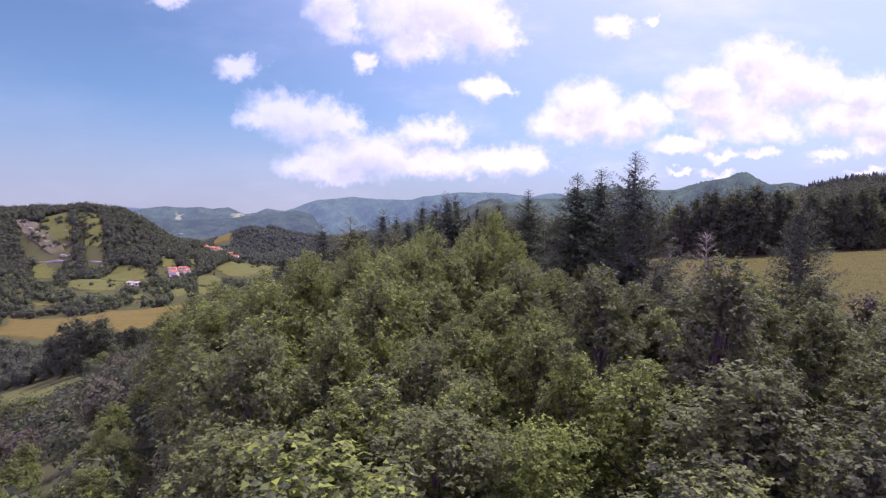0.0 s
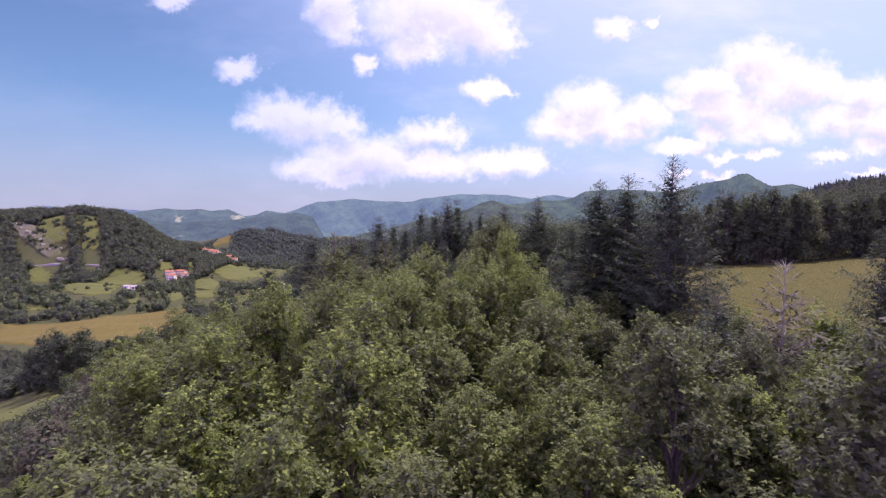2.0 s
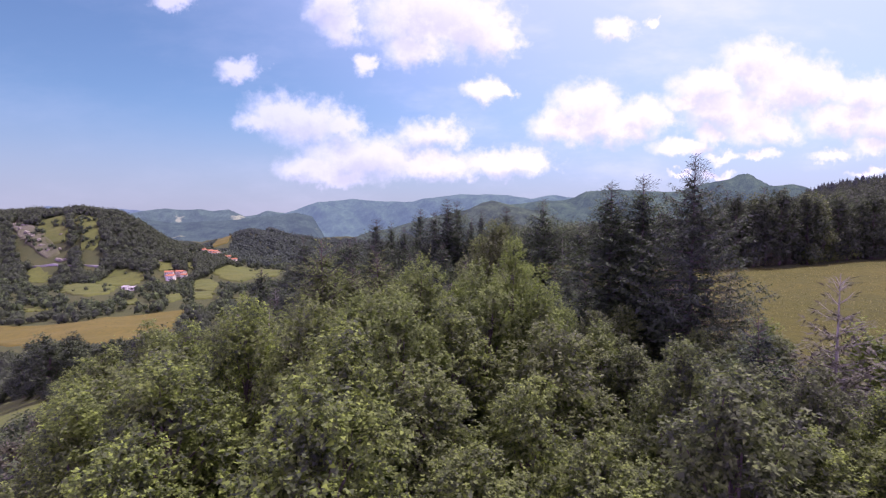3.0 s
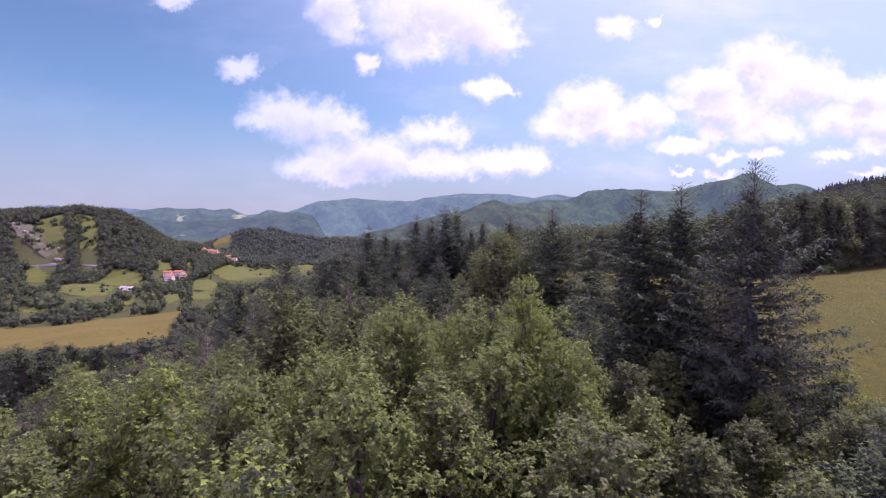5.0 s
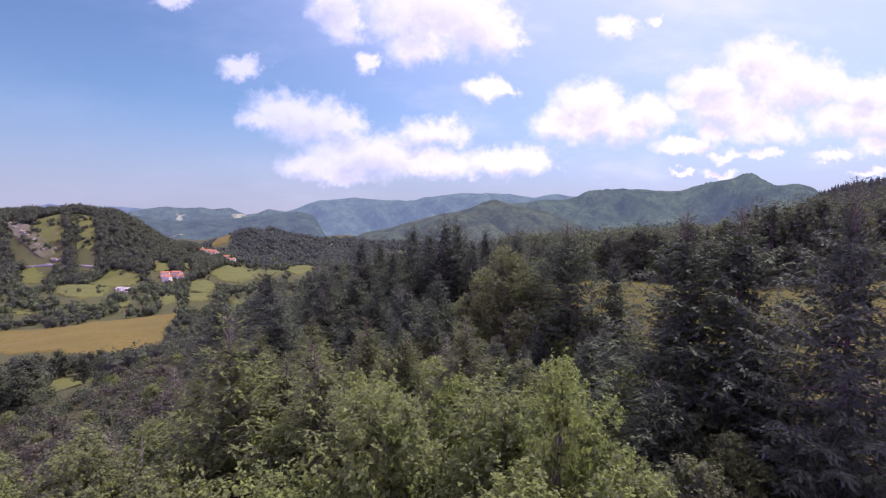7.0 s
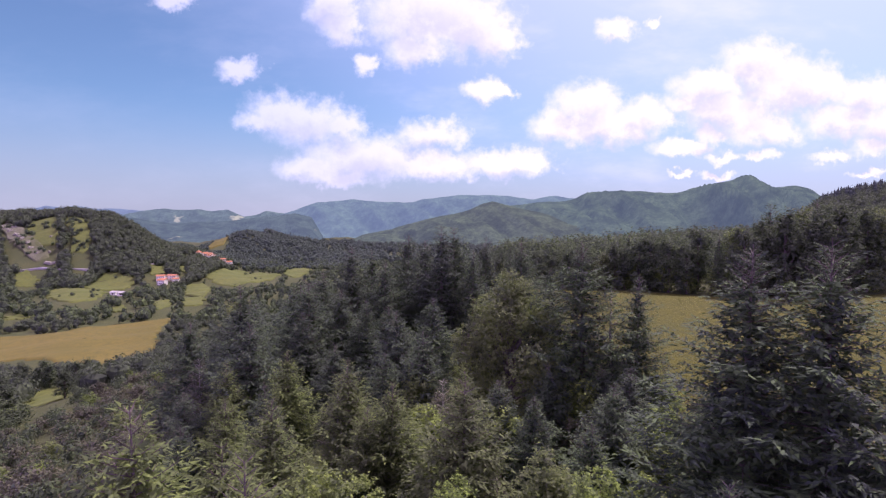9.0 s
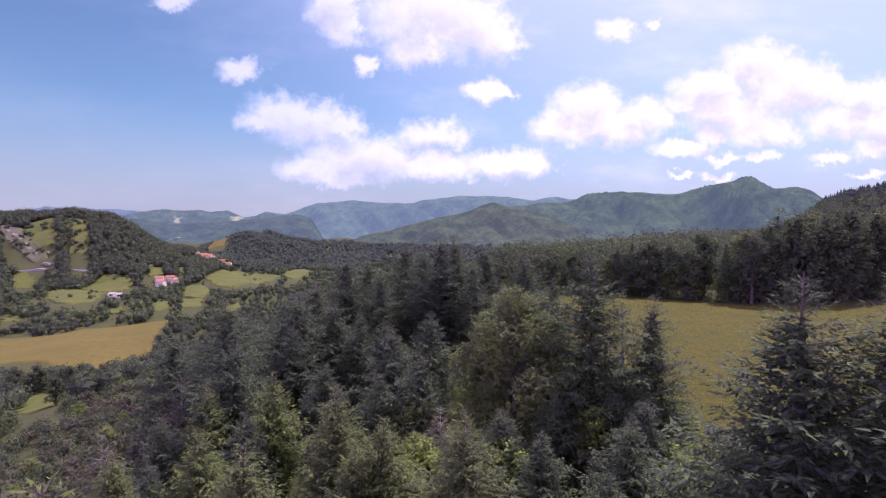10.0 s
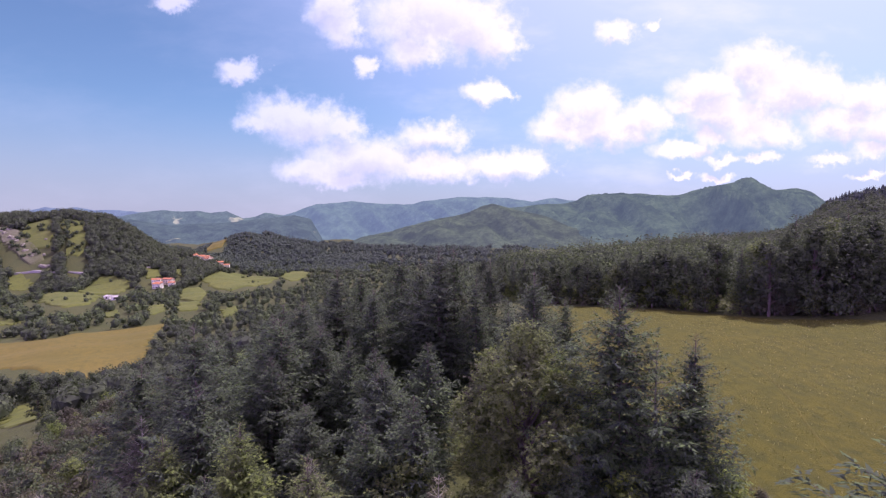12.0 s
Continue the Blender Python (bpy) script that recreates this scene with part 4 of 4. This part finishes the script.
def woods(name, xs, ys, sizes, material, label, cards=24, pointed=False, leaf=1.0, core=1.0):
    verts, faces, at = [], [], 0
    zs = ground(xs, ys)
    for x, y, z, s in zip(xs, ys, zs, sizes):
        if pointed:
            k = 5
            th = np.linspace(0, 2 * math.pi, k, endpoint=False) + rng.uniform(0, 6)
            levels = [(0.10, 0.30), (0.12, 0.20), (0.45, 0.24), (0.48, 0.13), (0.72, 0.14), (0.75, 0.07), (1.0, 0.004)]
            v = np.concatenate([np.stack([r * s * np.cos(th + h * 3) * rng.uniform(0.8, 1.25, k), r * s * np.sin(th + h * 3) * rng.uniform(0.8, 1.25, k), np.full(k, h * s * 1.25)], 1)
                                for h, r in levels])
            f = sheet_faces(len(levels), k, True)
            f = np.concatenate([f[:, (0, 1, 2)], f[:, (0, 2, 3)]])
            verts.append(v + (x, y, z))
            faces.append(f + at)
            at += len(v)
            continue
        d = unit(rng.normal(0, 1, (cards, 3)) + (0, 0, 0.25))
        bulge = 1 + 0.22 * np.sin(3 * d[:, :1] * 2 + s) + 0.18 * np.sin(7 * d[:, 1:2] + s * 3)
        c = d * bulge * s * (0.44, 0.44, 0.46) * rng.uniform(0.55, 1.05, (cards, 1)) + (x, y, z + s * 0.48)
        skin = np.cross(d, rng.normal(0, 1, (cards, 3)))
        cv, cf = blades(c, skin + rng.normal(0, 0.22, (cards, 3)), np.cross(d, skin) + rng.normal(0, 0.30, (cards, 3)), s * leaf * rng.uniform(0.2, 0.36, cards), s * leaf * rng.uniform(0.16, 0.28, cards))
        heart = core * BALL_V * rng.uniform(0.7, 1.2, (len(BALL_V), 1)) * s * (0.36, 0.36, 0.40) + (x, y, z + s * 0.45)
        verts.extend((heart, cv))
        faces.extend((BALL_F + at, cf + at + len(heart)))
        at += len(heart) + len(cv)
    ob = link_mesh(name, np.concatenate(verts), np.concatenate(faces), material)
    return tagged(ob, label, "woods", kind="stuff")


def scatter(n, box, keep):
    xs, ys = np.empty(0), np.empty(0)
    while len(xs) < n:
        x, y = rng.uniform(box[0], box[1], 4000), rng.uniform(box[2], box[3], 4000)
        k = keep(x, y)
        xs, ys = np.concatenate([xs, x[k]]), np.concatenate([ys, y[k]])
    return xs[:n], ys[:n]


def off_fields(x, y, grow=0.04):
    """Neither in a field nor close before one, where it would hide it."""
    free = np.ones(np.shape(x), bool)
    for poly in FIELDS.values():
        for k in (1.0, 1.025, 1.05, 1.075, 1.1):
            free &= ~inside(1 + (x - 1) * k, 30 + (y - 30) * k, poly, grow)
    return free


def seen_left(x, y):
    u = (x - 1) / (y - 20)
    return (u > -1.05) & (u < 0.25)


VILLAGE_CLEAR = [(-395, 700), (-340, 690), (-340, 750), (-395, 755)]
HAMLET_CLEAR = [(-430, 900), (-350, 900), (-350, 985), (-430, 985)]
SHED_CLEAR = [(-390, 590), (-345, 590), (-350, 630), (-392, 632)]


def HOUSES_FREE(x, y):
    return ~inside(x, y, VILLAGE_CLEAR) & ~inside(x, y, HAMLET_CLEAR) & ~inside(x, y, SHED_CLEAR)


# hillside across the valley
xs, ys = scatter(3800, (-980, -330, 690, 980), lambda x, y: seen_left(x, y) & off_fields(x, y) & (ripple(x, y, 130.0) + 0.25 * ripple(x, y, 37.0) > -0.60) & HOUSES_FREE(x, y) & (x / (y - 40) < -0.40))
woods("hillside_woods", xs, ys, rng.uniform(7, 14, len(xs)), M_WOODS, "mixed green woods on the hill across the valley", 70, leaf=0.7)
xs, ys = scatter(60, (-720, -490, 765, 890), lambda x, y: (inside(x, y, FIELDS["hill_grass"]) | inside(x, y, FIELDS["hill_strip"]) | inside(x, y, FIELDS["rock_slope"])) & (ripple(x, y, 60.0) > -0.1))
xs, ys = np.concatenate([xs, rng.normal(-572, 7, 26)]), np.concatenate([ys, rng.normal(838, 9, 26)])
woods("hillside_bushes", xs, ys, rng.uniform(5, 9, len(xs)), M_WOODS, "scattered dark bushes on the open hillside", 60, leaf=0.8)
xs, ys = scatter(26, (-500, -190, 490, 940), lambda x, y: inside(x, y, FIELDS["wide_pasture"]) | inside(x, y, FIELDS["long_pasture"]) | inside(x, y, FIELDS["road_pasture"]))
woods("pasture_bushes", xs, ys, rng.uniform(2.5, 6, len(xs)), M_WOODS, "single bushes standing in the pastures", 60, leaf=0.8)
# valley floor: hedges and copses in belts
xs, ys = scatter(620, (-75, -16, 34, 185), lambda x, y: (x / (y - 10) > -1.1) & open_view(x, y))
woods("scrub", xs, ys, rng.uniform(1.6, 3.4, len(xs)), M_DRY, "greyish scrub on the slope below the ridge", 180, leaf=0.42, core=0.45)
xs, ys = scatter(1150, (-110, -13, 12, 230), lambda x, y: (x / (y + 4) > -1.3) & (x < -11 - 0.12 * np.maximum(0, 34 - y)) & open_view(x, y))
woods("green_scrub", xs, ys, rng.uniform(1.8, 4.0, len(xs)), M_WOODS, "green bushes on the slope below the ridge", 180, leaf=0.42, core=0.45)


def in_valley(x, y):
    return (seen_left(x, y) & off_fields(x, y) & HOUSES_FREE(x, y) & (ripple(x, y, 95.0) + 0.3 * ripple(x, y, 41.0) > -0.75)
            & (ground(x, y) < -14) & open_view(x, y) & (np.hypot(x, y) > 175))


xs, ys = scatter(1500, (-460, 330, 150, 440), lambda x, y: in_valley(x, y))
woods("slope_woods", xs, ys, rng.uniform(4, 9, len(xs)), M_WOODS, "scrub and copses on the slope above the valley", 150, leaf=0.46)
xs, ys = scatter(5600, (-640, 330, 440, 1100), lambda x, y: in_valley(x, y))
woods("valley_woods", xs, ys, 3.5 + 7.5 * rng.random(len(xs)) ** 1.4, M_WOODS, "copses and hedges on the valley floor", 56, leaf=0.7)
xs, ys = scatter(2200, (-760, 380, 1050, 2350), lambda x, y: (x / (y - 40) > -0.34) & (x / (y - 40) < 0.16))
woods("far_woods", xs, ys, rng.uniform(11, 18, len(xs)), M_PINEWOOD, "woods filling the head of the valley", 24)
xs, ys = scatter(5200, (-760, 0, 950, 1480), lambda x, y: seen_left(x, y) & off_fields(x, y) & HOUSES_FREE(x, y) & (x / (y - 40) > -0.56) & (x / (y - 40) < -0.14))
woods("pine_woods", xs, ys, rng.uniform(7, 11, len(xs)), M_PINEWOOD, "dark pine woods beyond the village", 18, leaf=1.0)
# right-hand hill
def on_right_hill(x, y):
    return (x / (y - 40) > 0.12) & (x / (y - 40) < 1.0) & (y > np.interp(x, ex, ey) + 16)


xs, ys = scatter(520, (10, 330, 160, 270), on_right_hill)
woods("near_forest", xs, ys, rng.uniform(7, 13, len(xs)), M_WOODS, "dense broadleaf forest behind the meadow", 460, leaf=0.28, core=0.8)
xs, ys = scatter(1300, (30, 560, 270, 560), on_right_hill)
woods("forest", xs, ys, rng.uniform(7, 14, len(xs)), M_WOODS, "dense broadleaf forest on the rising hill", 200, leaf=0.42, core=0.8)
xs, ys = scatter(900, (60, 660, 380, 600), lambda x, y: ((x / (y - 40) > 0.71) & (x / (y - 40) < 1.0) & (y > 430)) | ((x / (y - 40) > 0.37) & (x / (y - 40) < 0.47) & (y < 450)))
woods("spruce_forest", xs, ys, np.where(ys > 430, 1.55, 1.0) * rng.uniform(5, 8, len(xs)), M_PINEWOOD, "dark spruce forest along the hill's crest", 0, True)

# ---- village, road and rocks across the valley ----
def plain(name, a, b, scale, rough=0.85):
    p = Paint(name)
    n = p.noise(scale, 5.0, 0.65)
    p.solid(p.ramp(n, (0.3, a), (0.7, b)), rough, p.bump(n, 0.3, 0.05))
    return p.mat


M_PLASTER = plain("pale plaster", (0.62, 0.60, 0.46), (0.74, 0.72, 0.58), 0.8)
M_ROSE = plain("rose plaster", (0.50, 0.42, 0.29), (0.60, 0.51, 0.37), 0.8)
M_TILES = plain("clay roof tiles", (0.28, 0.105, 0.040), (0.40, 0.165, 0.065), 1.6)
M_DARKGLASS = plain("dark window", (0.02, 0.025, 0.03), (0.05, 0.055, 0.06), 2.0, 0.2)
M_ROAD = plain("worn asphalt", (0.15, 0.145, 0.135), (0.22, 0.21, 0.20), 0.5)
M_CONCRETE = plain("pale concrete", (0.26, 0.25, 0.22), (0.38, 0.36, 0.32), 0.5)
M_ROCK = plain("pale bare rock", (0.15, 0.145, 0.10), (0.28, 0.27, 0.19), 0.35)


def box(x0, x1, y0, y1, z0, z1):
    v = np.array([(x, y, z) for z in (z0, z1) for x, y in ((x0, y0), (x1, y0), (x1, y1), (x0, y1))], float)
    return v, [(0, 3, 2, 1), (4, 5, 6, 7), (0, 1, 5, 4), (1, 2, 6, 5), (2, 3, 7, 6), (3, 0, 4, 7)]


def house(w, d, h, pitch, wall, label):
    """A village house: walls, a tiled gable roof with eaves, shuttered windows, a door and a chimney."""
    root = new("village_house")
    rise = d / 2 * pitch
    v = [(-w / 2, -d / 2, -3), (w / 2, -d / 2, -3), (w / 2, d / 2, -3), (-w / 2, d / 2, -3), (-w / 2, -d / 2, h), (w / 2, -d / 2, h), (w / 2, d / 2, h), (-w / 2, d / 2, h),
         (-w / 2, 0, h + rise), (w / 2, 0, h + rise)]
    link_mesh("wall", v, [(0, 1, 5, 4), (1, 2, 6, 9, 5), (2, 3, 7, 6), (3, 0, 4, 8, 7), (0, 3, 2, 1)], wall, root)
    e, t = 0.6, 0.28
    low = h - e * pitch
    v = [(sx * (w / 2 + e), y, z + k) for k in (0.03, t) for y, z in ((-d / 2 - e, low), (0, h + rise), (d / 2 + e, low)) for sx in (-1, 1)]
    roof = link_mesh("roof", v, [(0, 1, 3, 2), (2, 3, 5, 4), (6, 8, 9, 7), (8, 10, 11, 9), (0, 6, 7, 1), (4, 5, 11, 10), (0, 2, 8, 6), (2, 4, 10, 8), (1, 7, 9, 3), (3, 9, 11, 5)],
                     M_TILES, root, label="terracotta tiled roof")
    cv, cf = box(w * 0.2, w * 0.2 + 0.7, 0.4, 1.1, h + rise * 0.4, h + rise + 0.9)
    link_mesh("chimney", cv, cf, wall, roof)
    for storey in range(max(1, int(h // 2.8))):
        for k in range(max(2, int(w // 3))):
            x = -w / 2 + (k + 0.5) * w / max(2, int(w // 3))
            cv, cf = box(x - 0.5, x + 0.5, -d / 2 - 0.05, -d / 2 + 0.1, 1.0 + storey * 2.9, 2.4 + storey * 2.9)
            link_mesh("window", cv, cf, M_DARKGLASS, root)
    cv, cf = box(-0.55, 0.55, -d / 2 - 0.07, -d / 2 + 0.1, 0.0, 2.1)
    link_mesh("door", cv, cf, M_BARK, root)
    return tagged(root, label, "house", "houses of the village")


HOUSES = [house(12, 9, 6.5, 0.42, M_PLASTER, "pale plastered house with a red tiled roof"),
          house(15, 9, 8.5, 0.40, M_ROSE, "rose plastered house with a red tiled roof"),
          house(9, 7, 5.5, 0.45, M_PLASTER, "small pale house with a red tiled roof")]
STANDS = ((0, -377, 733, 20), (1, -362, 735, -12), (2, -369, 724, 40), (2, -354, 728, 10), (0, -366, 716, -5), (1, -408, 948, 10), (0, -396, 955, -20), (1, -386, 950, 25), (0, -420, 958, 35), (2, -402, 938, 0),
          (2, -390, 940, -30), (0, -378, 960, 12), (1, -412, 968, -15), (2, -434, 962, 20), (2, -424, 944, 50))
used = set()
for form, x, y, turn in STANDS:
    m = pose(x, y, gz(x, y) + 0.6, 0, 0, turn) @ Matrix.Scale(0.85, 4)
    if form in used:
        was = HOUSES[form].scale.copy()
        HOUSES[form].scale = (1, 1, 1)
        copy_thing(HOUSES[form], m)
        HOUSES[form].scale = was
    else:
        used.add(form)
        HOUSES[form].matrix_basis = m

# the road along the foot of the hill, on a pale retaining wall
way = np.array([(-640, 742), (-587, 745), (-556, 757), (-528, 755), (-501, 756), (-470, 758), (-449, 764), (-430, 785), (-420, 808), (-408, 826), (-399, 850), (-396, 880)], float)
steps = np.linspace(0, len(way) - 1, 120)
cx, cy = np.interp(steps, range(len(way)), way[:, 0]), np.interp(steps, range(len(way)), way[:, 1])
for k in range(3):
    cx[1:-1], cy[1:-1] = (cx[:-2] + cx[1:-1] * 2 + cx[2:]) / 4, (cy[:-2] + cy[1:-1] * 2 + cy[2:]) / 4
dx, dy = np.gradient(cx), np.gradient(cy)
nx, ny = -dy / np.hypot(dx, dy), dx / np.hypot(dx, dy)
top = ground(cx, cy) + 0.9
section = [(-4.2, -3.2), (-4.2, 0.0), (4.0, 0.25), (4.0, -4.0)]
v = np.stack([np.stack([cx + nx * o, cy + ny * o, top + h], -1) for o, h in section], 0).reshape(-1, 3)
road = link_mesh("road", v[120:360], sheet_faces(2, 120), M_ROAD)
tagged(road, "pale country road along the foot of the hill", "road", kind="structure")
bank = link_mesh("retaining_wall", np.concatenate([v[:240], v[:240] + (0, 0.35, 0)]), sheet_faces(4, 120), M_CONCRETE)
tagged(bank, "pale concrete retaining wall below the road", "wall", kind="structure")


def outcrop(size):
    stone = bmesh.new()
    bmesh.ops.create_icosphere(stone, subdivisions=3, radius=1.0)
    v = np.array([p.co * (1 + 0.45 * noise.fractal(p.co * 1.7 + Vector(size), 0.8, 2.0, 4)) for p in stone.verts])
    f = np.array([[p.index for p in q.verts] for q in stone.faces])
    stone.free()
    ob = link_mesh("rock_outcrop", v * size, f, M_ROCK)
    return tagged(ob, "pale bare rock breaking through the hillside", "rock", "rocks on the hillside")


ROCKS = [outcrop((6, 4, 3)), outcrop((4, 3, 4)), outcrop((8, 4, 2.6))]
for k, (x, y, s) in enumerate(((-700, 874, 1.2), (-682, 862, 1.0), (-663, 851, 1.1), (-650, 842, 0.9), (-640, 833, 0.9), (-626, 826, 0.8), (-612, 814, 0.7), (-590, 797, 0.7), (-556, 771, 0.9),
                               (-548, 768, 0.8), (-474, 770, 0.9), (-466, 772, 0.8), (-600, 840, 0.5), (-575, 800, 0.6), (-690, 880, 0.9), (-715, 884, 1.1))):
    m = Matrix.LocRotScale((x, y, gz(x, y) + 0.6), Euler((0.2, 0.1, k * 1.1)), (s, s, s))
    if k < 3:
        ROCKS[k].matrix_basis = m
    else:
        copy_thing(ROCKS[k % 3], m)

# a bleached dead tree among the leafy ones
snag = new("dead_tree")
pieces = [tube([(0, 0, -0.4), (0.1, 0.0, 3.0), (0.0, 0.1, 6.0), (0.1, 0.1, 8.6)], [0.12, 0.09, 0.05, 0.012], 6)]
for k in range(22):
    h = 3.2 + 5.2 * k / 22
    a = k * 2.4
    r = (9.2 - h) * 0.26
    pieces.append(limb((0.05, 0.05, h), (r * math.cos(a), r * math.sin(a), h + r * 0.55), 0.028, 0.006))
v, f = join(*pieces)
link_mesh("trunk", v, f, M_GREYBARK, snag)
tagged(snag, "bare bleached dead tree with thin branches", "dead tree")
snag.matrix_basis = Matrix.Translation((-11.5, 45.3, gz(-11.5, 45.3))) @ Matrix.Scale((5.6 - gz(-11.5, 45.3)) / 8.6, 4)

# tufts in the meadow
n = 22000
tx, ty = scatter(n, (18, 120, 34, 150), lambda x, y: inside(x, y, MEADOW, -0.03) & (ripple(x * 3, y * 3, 40.0) > -0.3))
tz = ground(tx, ty) + 0.05
base = np.stack([tx, ty, tz], 1)
v, f = blades(base, rng.normal(0, 0.55, (n, 3)) + (0, 0, 1.0), rng.normal(0, 1, (n, 3)), rng.uniform(0.10, 0.30, n), rng.uniform(0.06, 0.18, n))
p = Paint("tall grass")
c = p.ramp(p.island(), (0.0, (0.11, 0.12, 0.03)), (0.6, (0.19, 0.19, 0.05)), (1.0, (0.34, 0.33, 0.14)))
p.leaf(c, c, 0.5)
grass = link_mesh("grass", v, f, p.mat)
tagged(grass, "tufts of tall dry grass in the meadow", "grass", kind="stuff")


# a second bleached top beside the broad spruce
copy_thing(snag, Matrix.Translation((13.6, 70.2, gz(13.6, 70.2))) @ Matrix.Rotation(0.8, 4, "Z") @ Matrix.Scale(11.2 / 8.6 / snag.scale[0], 4))


def ribbon(name, points, width, material, label, category, lift=0.1, n=60):
    """A narrow strip that follows the ground along a line."""
    pts = np.array(points, float)
    k = np.linspace(0, len(pts) - 1, n)
    x, y = np.interp(k, range(len(pts)), pts[:, 0]), np.interp(k, range(len(pts)), pts[:, 1])
    for i in range(4):
        x[1:-1], y[1:-1] = (x[:-2] + x[1:-1] * 2 + x[2:]) / 4, (y[:-2] + y[1:-1] * 2 + y[2:]) / 4
    dx, dy = np.gradient(x), np.gradient(y)
    d = np.hypot(dx, dy)
    rows = [np.stack([x - dy / d * o, y + dx / d * o, ground(x - dy / d * o, y + dx / d * o) + lift + r], -1) for o, r in
            ((-width / 2, -0.06), (-width / 6, 0.0), (width / 6, 0.0), (width / 2, -0.06))]
    ob = link_mesh(name, np.concatenate(rows), sheet_faces(4, n), material, smooth=True)
    return tagged(ob, label, category, kind="structure")


M_TRACK = grassland("worn grass", (0.094, 0.090, 0.012), (0.116, 0.104, 0.014), (0.060, 0.062, 0.012), 0.8)
TRACK = [(53, 142), (45, 121), (40.3, 105), (36.2, 92.4), (32.6, 84), (30.3, 77), (29, 72), (27.5, 64)]
ribbon("track", TRACK, 0.36, M_TRACK, "faint pale wheel track across the meadow", "track", 0.10)


def shed(w, d, h):
    """A low farm shed with a pale sheet roof."""
    root = new("farm_shed")
    v, f = box(-w / 2, w / 2, -d / 2, d / 2, -1, h)
    link_mesh("wall", v, f, M_PLASTER, root)
    v = [(-w / 2 - 0.4, -d / 2 - 0.4, h + 0.05), (w / 2 + 0.4, -d / 2 - 0.4, h + 0.05), (w / 2 + 0.4, d / 2 + 0.4, h + 1.4), (-w / 2 - 0.4, d / 2 + 0.4, h + 1.4)]
    v = v + [(x, y, z + 0.2) for x, y, z in v]
    link_mesh("roof", v, [(0, 3, 2, 1), (4, 5, 6, 7), (0, 1, 5, 4), (1, 2, 6, 5), (2, 3, 7, 6), (3, 0, 4, 7)], M_CONCRETE, root, label="pale sheet roof")
    v, f = box(-1.2, 1.2, -d / 2 - 0.06, -d / 2 + 0.1, 0, 2.2)
    link_mesh("door", v, f, M_BARK, root)
    return tagged(root, "low white farm shed among trees in the valley", "shed", "farm sheds")


SHED_AT = (-360.0, 618.0)
SHED = shed(7, 4, 2.3)
SHED.matrix_basis = pose(SHED_AT[0], SHED_AT[1], gz(*SHED_AT) + 0.8, 0, 0, 12)
copy_thing(SHED, pose(SHED_AT[0] - 12, SHED_AT[1] + 6, gz(SHED_AT[0] - 12, SHED_AT[1] + 6) + 0.8, 0, 0, -8))
